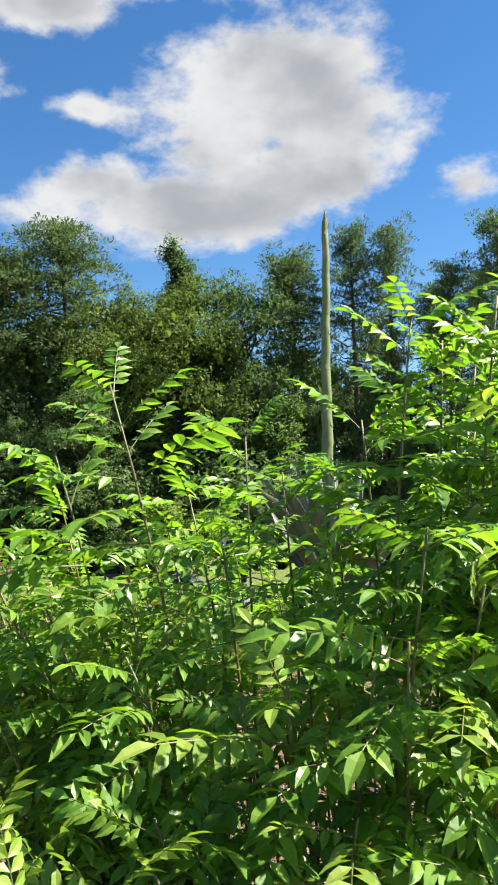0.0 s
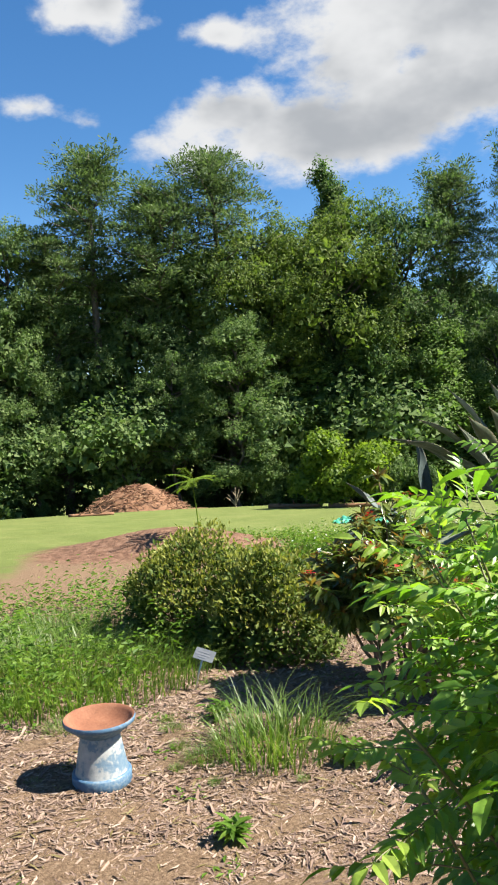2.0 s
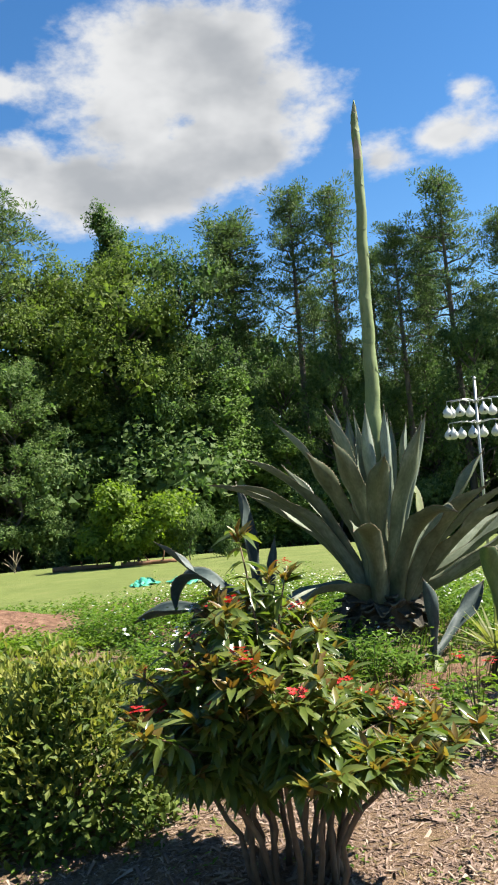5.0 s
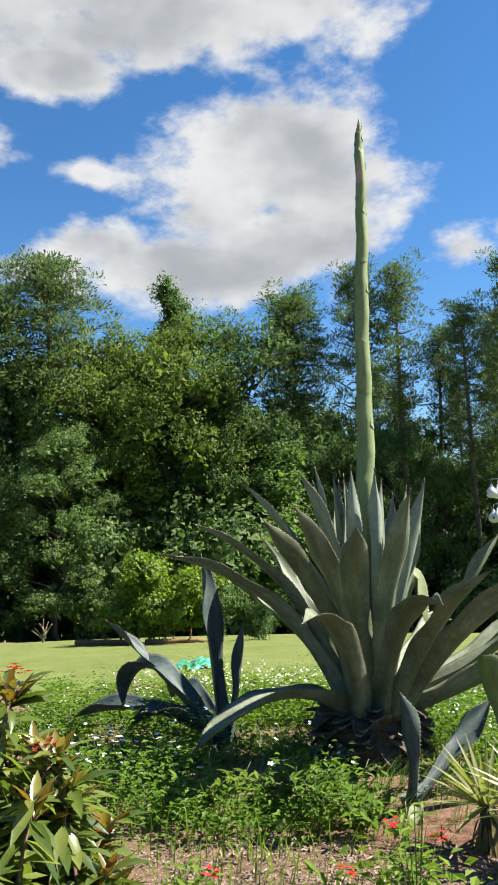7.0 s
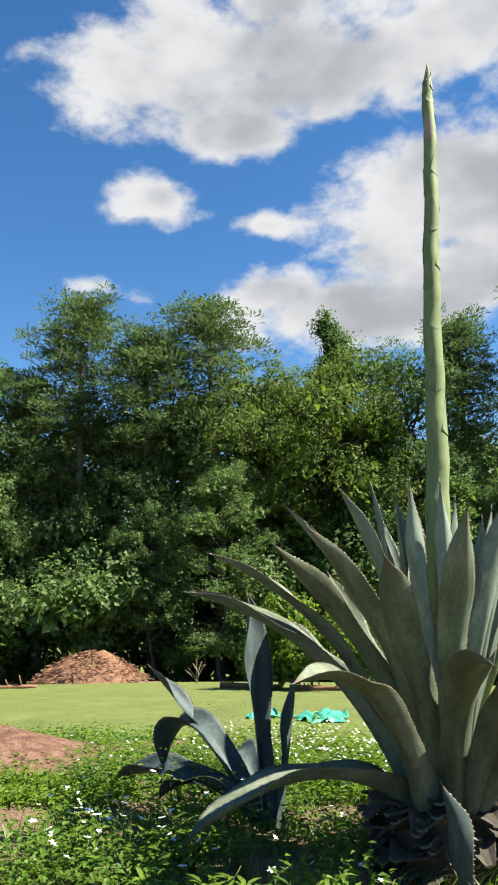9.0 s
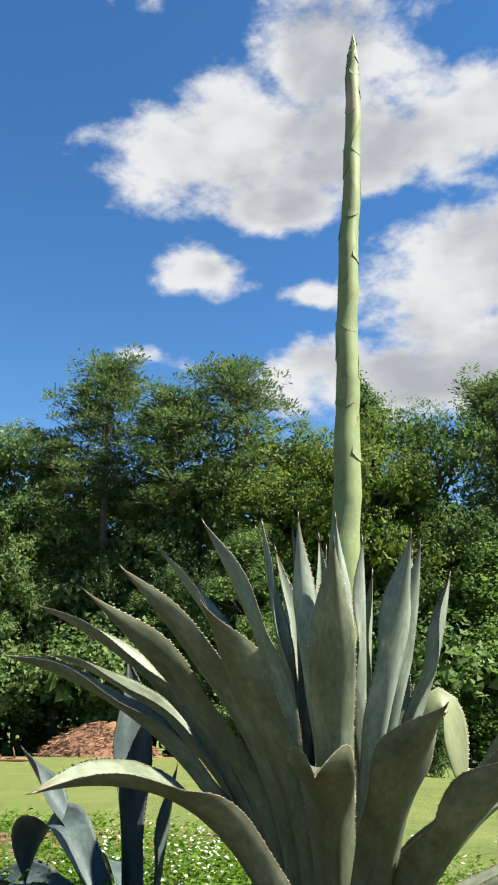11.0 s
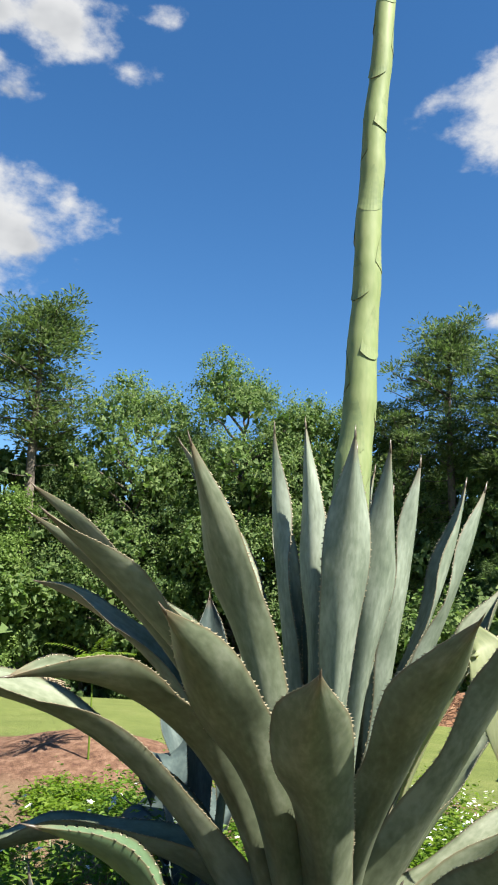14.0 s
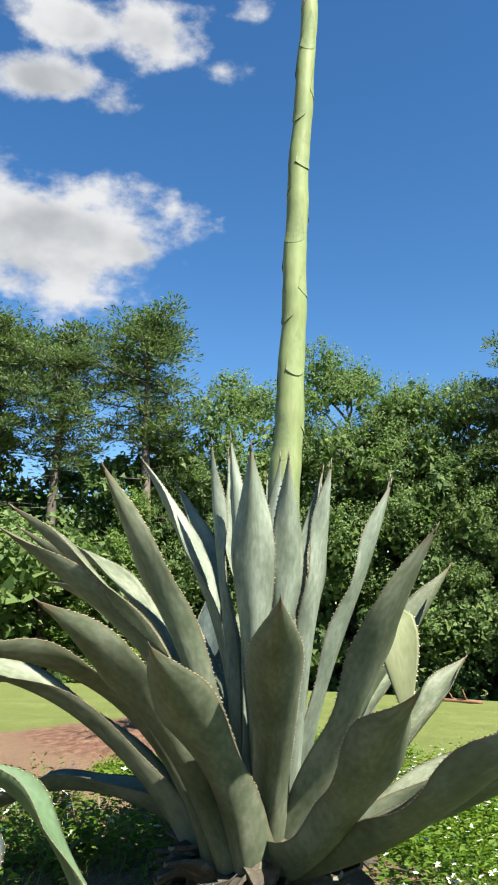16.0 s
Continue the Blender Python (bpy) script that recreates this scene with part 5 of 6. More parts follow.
def sapling():
    rng = np.random.default_rng(61)
    tree = thing("sapling", "thin young tree with feathery fronds on the lawn", "tree", sit(-4.9, 1.1))
    line = stem_line((0, 0, -0.02), (-0.12, 0.02, 1.18), 0.12, 8)
    part("trunk", mesh_from("trunk", *tube(line, np.linspace(0.012, 0.006, 8), 6), M_LIME), tree)
    for k in range(11):
        az = k * 137.5
        L = rng.uniform(0.28, 0.5)
        b = np.array([-0.11, 0.02, rng.uniform(1.08, 1.18)])
        d = np.array(polar(az, 0.9, 0.6 * rng.uniform(-0.2, 1.2)))
        at, way, up = [], [], []
        for f in np.linspace(0.15, 1, 13):
            p = b + d * L * f - np.array([0, 0, 0.12 * f * f])
            for sd in (-1, 1):
                at.append(p)
                way.append(np.cross(d, (0, 0, 1)) * sd + 0.5 * d + np.array([0, 0, -0.2]))
                up.append((0, 0, 1))
        V, F = spread(blade(0.1, 0.026, 2, 0.2, 0.2, 0.4), np.array(at), np.array(way), np.array(up), 1.0)
        part("frond", mesh_from("frond", V, F, M_LIME), tree)


sapling()


# ---- weeds, grass and mulch ----
def weed_patch(seed, n, where, name, label, tall=(0.12, 0.38), leaf=0.05, mat=None, keep=None):
    """Broad-leaved weeds as stems with sprays of leaves."""
    rng = np.random.default_rng(seed)
    x, y = where(rng, n)
    if keep is not None:
        ok = keep(x, y)
        x, y = x[ok], y[ok]
    n = len(x)
    h = rng.uniform(*tall, n) * (0.85 + 0.45 * np.sin(x * 3.1 + seed) * np.sin(y * 3.7 + 2 * seed))
    k = 11
    f = np.tile(np.linspace(0.15, 1.0, k), n)
    X, Y, H = np.repeat(x, k), np.repeat(y, k), np.repeat(h, k)
    a = rng.uniform(0, 6.28, n * k)
    rad = 0.07 * (1.1 - f) + 0.02
    at = np.stack([X + np.cos(a) * rad, Y + np.sin(a) * rad, height(X, Y) + H * f], -1)
    way = np.stack([np.cos(a), np.sin(a), rng.uniform(-0.3, 0.6, n * k)], -1)
    up = np.stack([0.4 * np.cos(a), 0.4 * np.sin(a), np.ones(n * k)], -1) + rng.normal(0, 0.3, (n * k, 3))
    V, F = spread(LEAF_KITE, at, way, up, rng.uniform(0.6, 1.5, n * k) * leaf * 1.1)
    return tagged(new(name, mesh_from(name, V, F, mat or M_WEED, smooth=False)), label, "weeds", kind="stuff")


def disc(cx, cy, rx, ry):
    return lambda rng, n: (lambda a, r: (cx + np.cos(a) * r * rx, cy + np.sin(a) * r * ry))(rng.uniform(0, 6.2832, n), np.sqrt(rng.uniform(0, 1, n)))


def off_trunks(x, y):
    ok = (np.hypot(x - AGAVE[0], (y - AGAVE[1] + 0.2) / 1.25) > 0.58) & ~((x > -0.15) & (x < 1.6) & (y > -2.7) & (y < -1.0))
    bare = (x < -2.55 + 0.25 * np.sin(y * 4.0)) & (y < 0.35 + 0.2 * np.sin(x * 5.0))
    bare |= (x > -1.3) & (x < -0.5) & (y > -1.25) & (y < -0.4)
    bare |= np.sin(x * 2.3 + 0.7) * np.sin(y * 2.9 + 1.9) > 0.72
    return ok & ~bare & (np.hypot(x + 1.28, y - 0.06) > 0.15)


weed_patch(1, 4800, disc(-0.9, 0.5, 3.0, 2.6), "weeds_round_agave", "tall green weeds round the foot of the agave", (0.12, 0.46), 0.038, keep=off_trunks)
weed_patch(2, 1500, disc(2.0, 1.5, 2.2, 2.2), "weeds_behind_agave", "lime green weeds with white flowers beside the agave", (0.1, 0.34), 0.036, M_LIME, keep=off_trunks)
weed_patch(3, 650, disc(-3.9, -4.3, 1.5, 2.2), "weeds_by_path", "green weeds at the edge of the mulched path", (0.14, 0.46), 0.045, keep=lambda x, y: (x < -2.6) | (y < -5.6))
weed_patch(4, 500, disc(-4.4, 2.6, 2.4, 1.4), "weeds_by_lawn", "low weeds along the edge of the lawn", (0.06, 0.2), 0.05)
weed_patch(9, 420, disc(-3.55, 0.55, 0.9, 0.5), "low_weeds", "low green weeds between the soil heap and the bed", (0.05, 0.16), 0.045, M_LIME)
weed_patch(5, 30, disc(0.12, -3.3, 0.28, 0.4), "weeds_by_shrub", "thin green weeds beside the red-flowered shrub", (0.15, 0.5), 0.05, M_LIME)


def wildflowers(seed, n, where, keep, size=1.0):
    rng = np.random.default_rng(seed)
    x, y = where(rng, n)
    ok = keep(x, y)
    x, y = x[ok], y[ok]
    z = height(x, y) + rng.uniform(0.2, 0.44, len(x))
    pat, pway = [], []
    for xi, yi, zi in zip(x, y, z):
        t = rng.normal(0, 0.35, 2)
        for j in range(5):
            a = j * 2 * np.pi / 5
            pat.append((xi, yi, zi))
            pway.append((math.cos(a), math.sin(a), 0.25 + t[0] * math.cos(a) + t[1] * math.sin(a)))
    V, F = spread(blade(0.017, 0.012, 2, 0.1, 0.1, 0.6), np.array(pat), np.array(pway), np.array([[0, 0, 1.0]] * len(pat)), size)
    tagged(new("white_wildflowers", mesh_from("white_wildflowers", V, F, M_WHITE_PETAL)), "small white wildflowers scattered over the weeds", "flowers", kind="stuff")


wildflowers(21, 260, disc(-0.9, 0.8, 3.0, 2.4), off_trunks)
weed_patch(8, 1100, disc(-1.5, 2.2, 1.2, 1.1), "flowering_weeds", "lime green flowering weeds beside the agave", (0.15, 0.42), 0.036, M_LIME, keep=off_trunks)
wildflowers(23, 520, disc(-1.5, 2.1, 1.3, 1.2), off_trunks)
wildflowers(24, 70, disc(-1.6, -0.8, 1.3, 0.9), off_trunks, 1.7)
wildflowers(22, 650, disc(2.0, 1.5, 2.2, 2.2), off_trunks)


def grass_mesh(seed, n, radius, tall, width=0.006, lean=0.6):
    rng = np.random.default_rng(seed)
    a, r = rng.uniform(0, 6.28, n), radius * np.sqrt(rng.uniform(0, 1, n))
    V, F = [], []
    for ai, ri in zip(a, r):
        h = tall * rng.uniform(0.5, 1.1)
        d = ai + rng.normal(0, 0.7)
        out = lean * h * rng.uniform(0.2, 1.0)
        b = np.array([math.cos(ai) * ri, math.sin(ai) * ri, -0.01])
        side = np.array([-math.sin(d), math.cos(d), 0]) * width * rng.uniform(0.6, 1.3)
        m = len(V)
        for s in (0, 0.35, 0.7, 1.0):
            p = b + np.array([math.cos(d) * out * s ** 2, math.sin(d) * out * s ** 2, h * (s - 0.28 * s ** 3 * out / h)])
            V += [p - side * (1.05 - s), p + side * (1.05 - s)]
        F += [(m + 2 * i, m + 2 * i + 1, m + 2 * i + 3, m + 2 * i + 2) for i in range(3)]
    return np.array(V), np.array(F)


def meadow(seed, n, cx, cy, radius):
    V, F = grass_mesh(seed, n, radius, 0.3, 0.0045, 1.3)
    V[:, 2] += height(V[:, 0] + cx, V[:, 1] + cy)
    V[:, :2] += (cx, cy)
    tagged(new("meadow_grass", mesh_from("meadow_grass", V, F, M_GRASS, smooth=False)), "thin pale green grass growing between the weeds", "grass", kind="stuff")


meadow(33, 1500, -1.2, -1.4, 1.7)
meadow(31, 5200, 2.0, 1.4, 2.3)
meadow(34, 1400, -1.5, 2.2, 1.2)
meadow(32, 4200, -3.6, -4.8, 1.3)

tuft = thing("grass_clump", "clump of long arching green grass in the mulch", "grass", sit(-1.45, -5.82), "grass clumps")
tagged(part("grass", mesh_from("grass", *grass_mesh(1, 480, 0.33, 0.26, 0.004, 1.3), M_GRASS, smooth=False), tuft), kind="stuff")
tagged(part("tall_grass", mesh_from("tall_grass", *grass_mesh(2, 60, 0.24, 0.46, 0.0042, 1.5), M_GRASS, smooth=False), tuft), kind="stuff")
small = None
for k, (x, y, f) in enumerate([(-1.75, -6.05, 0.35), (-3.3, -4.9, 1.3), (-3.7, -5.6, 1.4), (-4.2, -6.2, 1.3), (-3.1, -3.9, 1.2), (-2.9, -6.6, 0.7), (-2.2, -5.6, 0.45),
                               (-1.05, -5.9, 0.4), (-4.8, -5.0, 1.4), (-5.2, -3.6, 1.3), (0.2, -4.6, 0.4), (-0.1, -5.4, 0.35), (-3.0, -5.2, 1.7),
                               (-3.5, -5.1, 1.9), (-3.2, -5.7, 1.6), (-3.8, -4.9, 2.0), (-2.9, -4.6, 1.5), (-4.0, -5.6, 1.9), (-3.4, -4.4, 1.6), (-2.7, -5.9, 1.1), (-1.95, -5.95, 0.5), (-1.85, -6.2, 0.35),
                               (-1.6, -6.3, 0.3), (-1.2, -6.15, 0.3), (-2.38, -6.35, 0.45), (-2.45, -6.55, 0.4), (-2.1, -5.75, 0.6)]):
    m = Matrix.LocRotScale(sit(x, y), Euler((0, 0, k * 1.3)), (f, f, f))
    if small is None:
        small = thing("grass_clump", "small tuft of green grass", "grass", group="grass clumps")
        tagged(part("grass", mesh_from("grass", *grass_mesh(3, 300, 0.3, 0.27, 0.0042, 1.5), M_GRASS, smooth=False), small), kind="stuff")
        small.matrix_basis = m
    else:
        copy_thing(small, m)


def herb(seed, x, y, tall, label, leaves=60, flowers=0, mat=None, wide=0.12, leaf=0.075, name="weed"):
    """A single small plant: a few stems with lance leaves, some with a red head."""
    rng = np.random.default_rng(seed)
    plant = thing(name, label, "plant", sit(x, y), "single weeds in the bed" if not flowers else "red-flowered herbs")
    at, way = [], []
    for k in range(7):
        a = k * 2.4
        tip = (math.cos(a) * wide * rng.uniform(0.3, 1), math.sin(a) * wide * rng.uniform(0.3, 1), tall * rng.uniform(0.7, 1.05))
        line = stem_line((0, 0, -0.01), tip, 0.1, 6)
        part("stem", mesh_from("stem", *tube(line, np.linspace(0.004, 0.0018, 6), 4), M_RED_STEM), plant)
        for i in range(leaves // 7):
            f = rng.uniform(0.2, 1)
            at.append([np.interp(f, np.linspace(0, 1, 6), line[:, c]) for c in range(3)])
            b = rng.uniform(0, 6.28)
            way.append((math.cos(b), math.sin(b), rng.uniform(-0.1, 0.9)))
        if k < flowers:
            part("flower_head", flower_head(seed + k), plant, "cluster of small red flowers", pose(*tip))
    V, F = spread(blade(leaf, leaf * 0.3, 3, 0.3, 0.25, 0.45), np.array(at), np.array(way), np.array([[0, 0, 1.0]] * len(at)), rng.uniform(0.7, 1.2, len(at)))
    tagged(part("leaves", mesh_from("leaves", V, F, mat or M_WEED), plant), kind="stuff")


for k, (x, y, h, w) in enumerate([(-0.64, -5.97, 0.2, 0.13), (-0.28, -6.2, 0.24, 0.2), (-0.02, -6.35, 0.3, 0.22), (-1.0, -5.9, 0.09, 0.12), (-1.33, -6.75, 0.07, 0.06),
                                  (-0.4, -5.5, 0.12, 0.09), (-0.55, -5.15, 0.1, 0.1), (0.15, -5.2, 0.16, 0.12), (-1.9, -5.5, 0.08, 0.08), (0.1, -2.75, 0.2, 0.14)]):
    herb(300 + k, x, y, h, "small green weed growing through the mulch", 84, 0, M_WEED, w)
_w = np.random.default_rng(64)
for k in range(26):
    x, y = (_w.uniform(-1.15, 0.0), _w.uniform(-2.0, -1.25)) if k < 14 else (_w.uniform(-2.5, -1.1), _w.uniform(-1.6, -0.45))
    h = _w.uniform(0.14, 0.36)
    herb(360 + k, x, y, h, "leafy green weed standing in the bed", 70, 0, M_WEED if k % 3 else M_LIME, 0.1 + 0.35 * h, 0.085, "leafy_weed")
for k, (x, y, h, c) in enumerate([(-0.24, -3.35, 0.36, 1), (-0.76, -3.33, 0.36, 1), (0.12, -3.3, 0.62, 2)]):
    herb(340 + k, x, y, h, "thin herb topped with red flowers", 50, c, M_LIME, 0.12, 0.08, "red_flowered_herb")


def mulch():
    rng = np.random.default_rng(15)
    n = 165000
    x, y = rng.uniform(-3.7, 1.7, n), rng.uniform(-8.4, -2.0, n)
    ok = (zone_lawn(x, y) < 0.4) & (np.hypot(x - AGAVE[0], y - AGAVE[1]) > 0.5)
    x, y = x[ok], y[ok]
    n = len(x)
    # a split sliver, warped, with ragged ends
    box = np.array([(-0.5, 0, -0.2), (0.45, 0.06, 0.3), (0.32, 0.92, -0.2), (-0.4, 1, 0.3)])
    F = np.array([(0, 1, 2, 3)])
    a = rng.uniform(0, 6.28, n)
    way = np.stack([np.cos(a), np.sin(a), rng.normal(0, 0.16, n)], -1)
    up = np.array([0, 0, 1.0]) + rng.normal(0, 0.3, (n, 3))
    size = rng.gamma(1.6, 0.0115, n) + 0.01
    base = np.array(box)
    base[:, 0] *= 0.2
    base[:, 2] *= 0.14
    z = height(x, y) + 0.018 * np.sin(x * 2.1 + 1) * np.sin(y * 1.7) + 0.004
    V, G = spread((base, F), np.stack([x, y, z], -1), way, up, size)
    tagged(new("mulch_chips", mesh_from("mulch_chips", V, G, M_CHIP, smooth=False)), "shredded brown bark mulch strewn over the bed", "mulch", kind="stuff")


mulch()


def litter():
    """Straw, shed leaves and green sprouts lying among the chips."""
    rng = np.random.default_rng(16)
    for name, label, n, mat, tpl, lift in (("dry_litter", "dry straw and shed leaves scattered over the mulch", 2600, M_DRY, blade(0.07, 0.009, 2, 0.2, 0.1, 0.4), 0.1),
                                           ("green_sprouts", "tiny green sprouts coming up through the mulch", 2400, M_WEED, blade(0.035, 0.013, 2, 0.3, 0.2, 0.45), 0.7)):
        x, y = rng.uniform(-4.0, 2.0, n), rng.uniform(-8.6, -1.2, n)
        if lift > 0.5:
            c = rng.integers(0, 160, n)
            x, y = x[c] + rng.normal(0, 0.05, n), y[c] + rng.normal(0, 0.05, n)
        ok = (zone_lawn(x, y) < 0.4) & (np.hypot(x - AGAVE[0], y - AGAVE[1]) > 0.5)
        x, y = x[ok], y[ok]
        n = len(x)
        a = rng.uniform(0, 6.28, n)
        way = np.stack([np.cos(a), np.sin(a), rng.uniform(0, lift, n)], -1)
        z = height(x, y) + 0.018 * np.sin(x * 2.1 + 1) * np.sin(y * 1.7) + 0.01
        V, F = spread(tpl, np.stack([x, y, z], -1), way, np.array([0, 0, 1.0]) + rng.normal(0, 0.2, (n, 3)), rng.uniform(0.5, 1.4, n))
        tagged(new(name, mesh_from(name, V, F, mat, smooth=False)), label, "litter", kind="stuff")


litter()


# ---- things in the garden ----
def lathe(profile, sides=40):
    P = np.array(profile, float)
    a = np.linspace(0, 2 * np.pi, sides, endpoint=False)
    V = np.stack([np.outer(P[:, 0], np.cos(a)), np.outer(P[:, 0], np.sin(a)), np.outer(P[:, 1], np.ones(sides))], -1).reshape(-1, 3)
    n = len(P)
    i, j = np.meshgrid(np.arange(n - 1), np.arange(sides), indexing="ij")
    k = (j + 1) % sides
    return V, np.stack([i * sides + j, i * sides + k, (i + 1) * sides + k, (i + 1) * sides + j], -1).reshape(-1, 4)


bath = thing("bird_bath", "terracotta saucer bird bath on an upturned blue and white pot", "bird bath", sit(-2.14, -6.42))
bath.scale = (0.93, 0.93, 0.93)
part("pot_rim", mesh_from("pot_rim", *lathe([(0.0, 0.0), (0.15, 0.0), (0.155, 0.006), (0.155, 0.058), (0.149, 0.066), (0.138, 0.066)]), M_BLUE), bath, "blue painted pot rim")
part("pot", mesh_from("pot", *lathe([(0.139, 0.064), (0.137, 0.07), (0.128, 0.12), (0.113, 0.2), (0.103, 0.25), (0.1, 0.262), (0.0, 0.264)]), M_WHITE), bath, "upturned pot with white paint worn off")
part("saucer", mesh_from("saucer", *lathe([(0.0, 0.262), (0.105, 0.262), (0.118, 0.27), (0.155, 0.3), (0.176, 0.318), (0.186, 0.324), (0.188, 0.34), (0.184, 0.347)]), M_BLUE), bath, "saucer painted blue outside")
part("saucer_bowl", mesh_from("saucer_bowl", *lathe([(0.184, 0.347), (0.176, 0.346), (0.165, 0.33), (0.14, 0.3), (0.11, 0.285), (0.0, 0.283)]), M_TERRA), bath, "bare terracotta bowl")


def box_mesh(name, sx, sy, sz, mat, bevel=0.002):
    bm = bmesh.new()
    bmesh.ops.create_cube(bm, size=1.0)
    for v in bm.verts:
        v.co.x, v.co.y, v.co.z = v.co.x * sx, v.co.y * sy, v.co.z * sz
    bmesh.ops.bevel(bm, geom=list(bm.edges), offset=bevel, segments=2, affect="EDGES")
    me = bpy.data.meshes.new(name)
    bm.to_mesh(me)
    bm.free()
    me.materials.append(mat)
    return me


sign = thing("plant_label", "small metal plant label on a slanted stake", "sign", sit(-2.27, -5.03))
part("stake", mesh_from("stake", *tube([(0, 0, -0.04), (0.025, 0.01, 0.09), (0.055, 0.025, 0.2)], [0.006, 0.006, 0.006], 8), M_STEEL), sign)
face = pose(0.07, 0.025, 0.225, 52, 8, -10)
plate = part("plate", box_mesh("plate", 0.155, 0.078, 0.003, M_PLATE), sign, "pale metal plate with faded print", face)
for k, (w, dy) in enumerate([(0.085, 0.016), (0.11, -0.002), (0.06, -0.018)]):
    part("print_bar", box_mesh("print_bar", w, 0.007, 0.0012, M_INK, 0.0002), plate, "", pose(-0.01, dy, 0.0026))


def gourd_rack():
    rack = thing("gourd_rack", "tall pole with two tiers of hanging white gourd bird houses", "bird house", sit(2.5, 6.4))
    H = 3.13 - float(height(2.5, 6.4))
    part("pole", mesh_from("pole", *tube([(0, 0, -0.2), (0, 0, H * 0.5), (0, 0, H - 0.05)], [0.026, 0.026, 0.024], 12), M_POLE), rack)
    part("finial", mesh_from("finial", *lathe([(0, H - 0.06), (0.03, H - 0.055), (0.032, H - 0.02), (0.012, H), (0, H + 0.02)], 12), M_POLE), rack)
    shell = mesh_from("gourd", *lathe([(0.0, -0.235), (0.046, -0.228), (0.08, -0.195), (0.09, -0.158), (0.082, -0.12), (0.056, -0.08), (0.03, -0.052), (0.016, -0.024), (0.009, 0.0)], 18), M_GOURD)
    # a dark disc in place of the shaded inside of the opening
    hole = mesh_from("entrance_hole", *tube([(0.082, 0, -0.158), (0.093, 0, -0.158)], [0.018, 0.018], 12), M_DARK)
    for tier, dz in enumerate((0.44, 0.84)):
        z = H - dz
        part("hub", mesh_from("hub", *lathe([(0.0, z - 0.03), (0.05, z - 0.03), (0.05, z + 0.03), (0.0, z + 0.03)], 16), M_POLE), rack)
        for k in range(8):
            az = k * 45 + tier * 22
            p, q = polar(az, 0.04, z), polar(az, 0.53, z + 0.03)
            arm = part("arm", mesh_from("arm", *tube([p, polar(az, 0.28, z + 0.045), q], [0.009, 0.009, 0.008], 6), M_POLE), rack)
            part("hook", mesh_from("hook", *tube([q, polar(az, 0.53, z - 0.05)], [0.003, 0.003], 5), M_POLE), arm)
            g = part("gourd", shell, rack, "white hanging gourd", pose(*polar(az, 0.53, z - 0.04), 0, 0, az + 15 * (k % 3)))
            part("entrance_hole", hole, g)


gourd_rack()


def yucca(seed, x, y, grow):
    rng = np.random.default_rng(seed)
    plant = thing("yucca", "small yucca with yellow-striped sword leaves", "yucca", sit(x, y), "striped yuccas")
    plant.scale = (grow, grow, grow)
    part("trunk", mesh_from("trunk", *tube([(0, 0, -0.02), (0.01, 0, 0.12), (0, 0.01, 0.24)], [0.045, 0.05, 0.04], 10), M_STUB), plant)
    sword = mesh_from("leaf", *blade(0.36, 0.03, 5, 0.4, 0.12, 0.3), M_YUCCA)
    old = mesh_from("dead_leaf", *blade(0.26, 0.028, 4, 0.3, 0.25, 0.3), M_DRY)
    for k in range(46):
        az, el = k * 137.5, 80 - 85 * (k / 46) + rng.normal(0, 6)
        part("leaf", sword, plant, "", pose(0, 0, 0.23, 0, 0, az - 90) @ pose(0, 0.02, 0, el, rng.normal(0, 10), 0))
    for k in range(22):
        part("dead_leaf", old, plant, "", pose(0, 0, 0.2 - 0.004 * k, 0, 0, k * 97.0) @ pose(0, 0.035, 0, -60 + rng.normal(0, 12), 0, 0))


yucca(41, 0.55, -2.08, 1.0)
yucca(43, 0.83, -2.36, 1.2)


def brush_pile(name, label, x, y, rx, ry, tall, n, mat, seed):
    """A heap of sticks on a mound of litter."""
    rng = np.random.default_rng(seed)
    heap = thing(name, label, "brush pile", sit(x, y))
    g = np.linspace(-1.1, 1.1, 26)
    X, Y = np.meshgrid(g, g, indexing="ij")
    r = np.hypot(X, Y)
    Z = tall * 0.8 * np.clip(1 - r ** 1.7, -0.1, 1) * (1 + 0.25 * np.sin(X * 5) * np.cos(Y * 6)) + rng.normal(0, 0.04, X.shape) * (r < 1)
    V = np.stack([X * rx, Y * ry, Z], -1).reshape(-1, 3)
    i, j = np.meshgrid(np.arange(25), np.arange(25), indexing="ij")
    a = (i * 26 + j).ravel()
    part("mound", mesh_from("mound", V, np.stack([a, a + 26, a + 27, a + 1], -1), mat), heap)
    sticks = []
    for k in range(n):
        a, rr = rng.uniform(0, 6.28), math.sqrt(rng.uniform())
        c = np.array([math.cos(a) * rr * rx, math.sin(a) * rr * ry, tall * (1 - rr ** 1.7) * 0.85 + 0.03])
        d = unit(rng, 1)[0] * np.array([1, 1, 0.4])
        L = rng.uniform(0.25, 0.8)
        sticks.append(tube([c - d * L / 2, c + np.array([0, 0, 0.06]), c + d * L / 2], [0.016, 0.012, 0.005], 4, False))
    V, F = joined(sticks)
    tagged(part("brushwood", mesh_from("brushwood", V, F, mat, smooth=False), heap), kind="stuff")


brush_pile("brush_pile", "heap of dry reddish brush at the far edge of the lawn", -16.6, 20.6, 2.4, 1.7, 1.3, 900, M_STRAW, 1)
brush_pile("brush_pile", "heap of bleached dry stalks on the far lawn", -17.6, 5.5, 0.75, 0.7, 0.7, 400, M_BEIGE, 2)



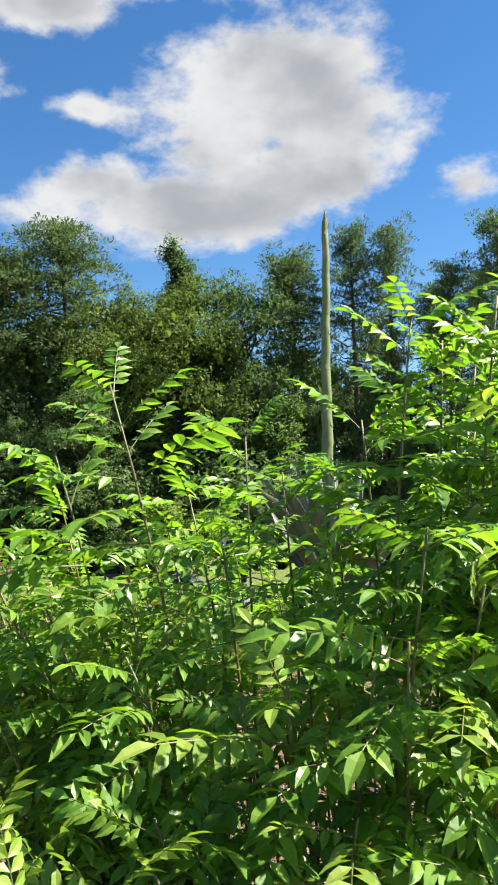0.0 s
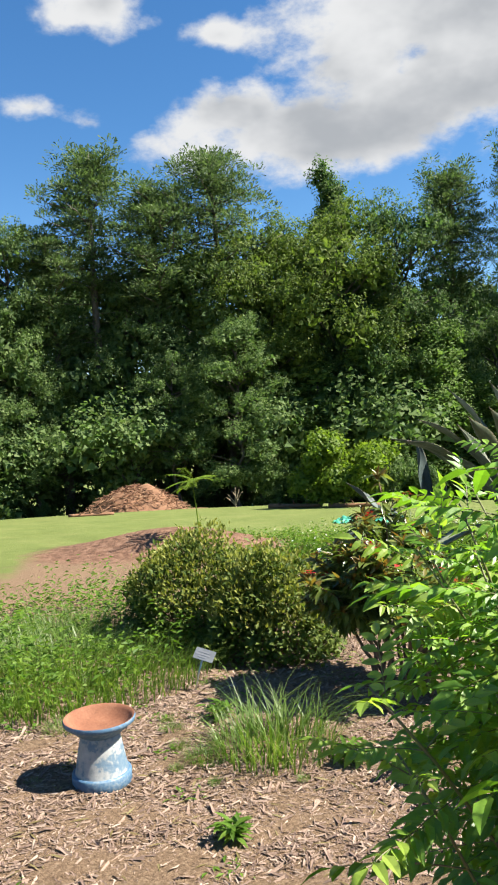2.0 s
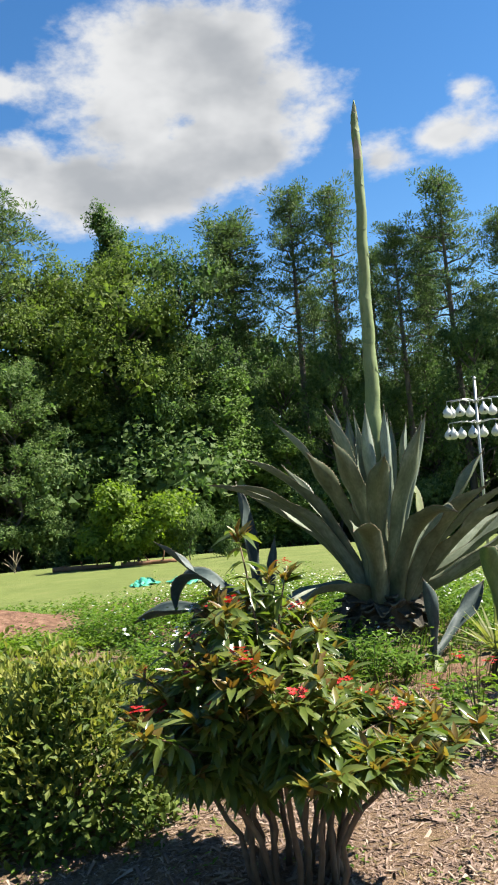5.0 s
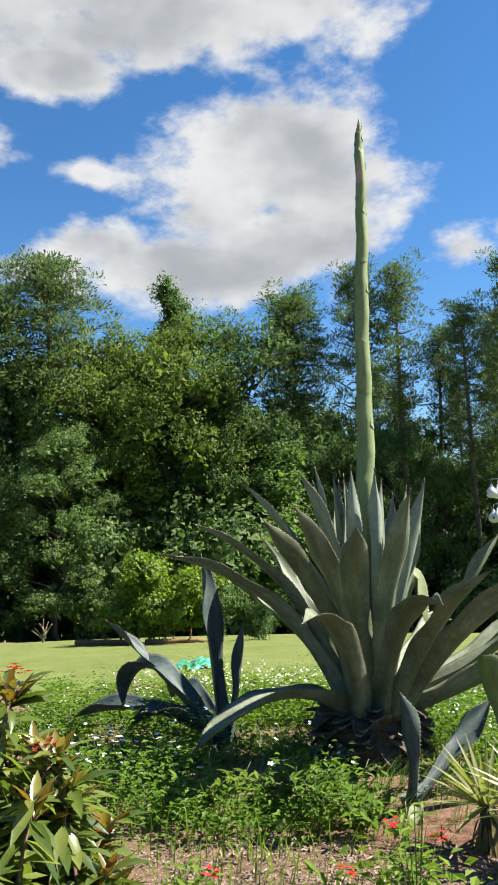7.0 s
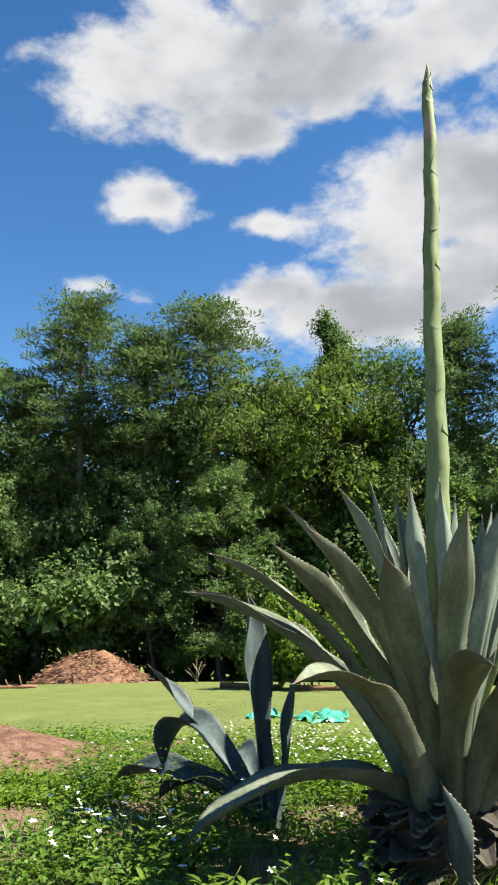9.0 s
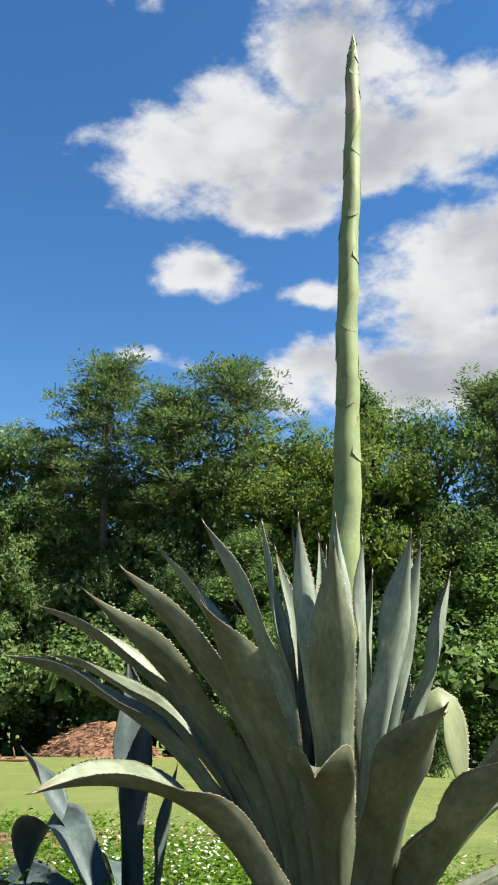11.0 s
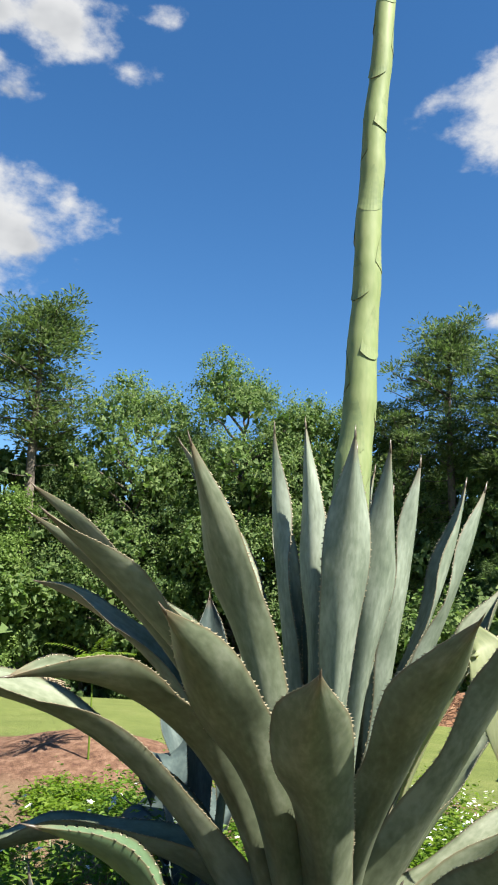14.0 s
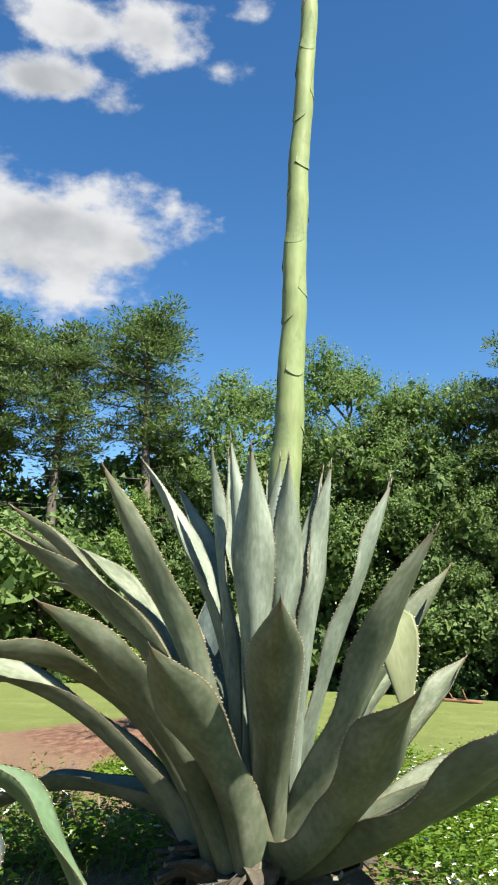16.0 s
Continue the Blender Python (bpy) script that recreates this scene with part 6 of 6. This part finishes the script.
def netting(x, y, rx, ry, seed):
    net = thing("garden_netting", "crumpled teal netting lying on the lawn", "netting", sit(x, y), "pieces of netting")
    g = np.linspace(-1, 1, 22)
    X, Y = np.meshgrid(g, g, indexing="ij")
    Z = 0.02 + 0.09 * np.abs(np.sin(X * 6 + Y * 3 + seed)) * np.abs(np.cos(Y * 5 + X * 2)) * (1.1 - X * X)
    i, j = np.meshgrid(np.arange(21), np.arange(21), indexing="ij")
    k = (i * 22 + j).ravel()
    V = np.stack([X * rx * (1 - 0.3 * Y * Y) + 0.08 * np.sin(Y * 4 + seed), Y * ry * (1 - 0.4 * X * X) + 0.06 * np.sin(X * 6 + seed), Z], -1).reshape(-1, 3)
    part("sheet", mesh_from("sheet", V, np.stack([k, k + 22, k + 23, k + 1], -1), M_TARP), net)


netting(-3.95, 6.75, 0.24, 0.5, 1)
netting(-3.05, 6.85, 0.42, 0.5, 4)


def fallen_log(x0, y0, x1, y1, r, seed):
    rng = np.random.default_rng(seed)
    n = 9
    f = np.linspace(0, 1, n)
    X, Y = x0 + (x1 - x0) * f, y0 + (y1 - y0) * f + rng.normal(0, 0.03, n)
    log = thing("fallen_log", "weathered fallen log lying at the edge of the lawn", "log", sit(x0, y0), "logs along the lawn")
    P = np.stack([X - x0, Y - y0, height(X, Y) - float(height(x0, y0)) + r * 0.75], -1)
    part("trunk", mesh_from("trunk", *tube(P, r * (1 - 0.35 * f) * rng.uniform(0.9, 1.1, n), 9), M_STRAW), log)
    for k in range(3):
        b = P[2 + 2 * k]
        part("branch_stub", mesh_from("branch_stub", *tube([b, b + np.array([rng.normal(0, 0.1), -0.12, 0.12 + 0.1 * k])], [r * 0.35, r * 0.2], 6), M_STRAW), log)


fallen_log(-8.4, 14.7, -6.5, 14.4, 0.09, 1)
fallen_log(-6.2, 14.2, -4.6, 14.4, 0.08, 2)
fallen_log(-14.9, 12.6, -13.7, 13.6, 0.07, 3)

# a dead, leafless sapling before the wood
bare = thing("bare_sapling", "small leafless pale sapling at the far edge of the lawn", "sapling", sit(-11.2, 18.8))
for _k, (_dx, _dz, _b) in enumerate([(0.02, 0.8, 0.0), (0.3, 0.62, 0.15), (-0.28, 0.5, 0.1), (-0.4, 0.42, 0.02), (0.16, 0.7, 0.4), (-0.12, 0.66, 0.3)]):
    part("twig", mesh_from("twig", *tube(stem_line((0.02 * _k, 0, _b - 0.03), (_dx, 0.1 * math.sin(_k * 2.0), _dz), 0.05, 6), np.linspace(0.022, 0.008, 6), 5), M_BEIGE), bare)


def trellis(x0, x1, y):
    """A low open frame of thin rails beside the gourd pole."""
    ground_z = float(height(x0, y))
    frame_ob = thing("wire_trellis", "low open trellis of thin pale metal rails", "trellis", (x0, y, ground_z))
    for x in (0.12, (x1 - x0) * 0.5, x1 - x0 - 0.12):
        part("post", mesh_from("post", *tube([(x, 0, -0.15), (x, 0, 1.0), (x, 0, 1.92)], [0.016, 0.016, 0.014], 8), M_POLE), frame_ob)
    for k, z in enumerate((1.88, 1.68, 1.45, 1.2)):
        part("rail", mesh_from("rail", *tube([(0, 0, z), ((x1 - x0) * 0.5, 0.02, z + 0.03), (x1 - x0, 0, z)], [0.011, 0.011, 0.011], 6), M_POLE), frame_ob)


trellis(2.95, 4.6, 6.6)
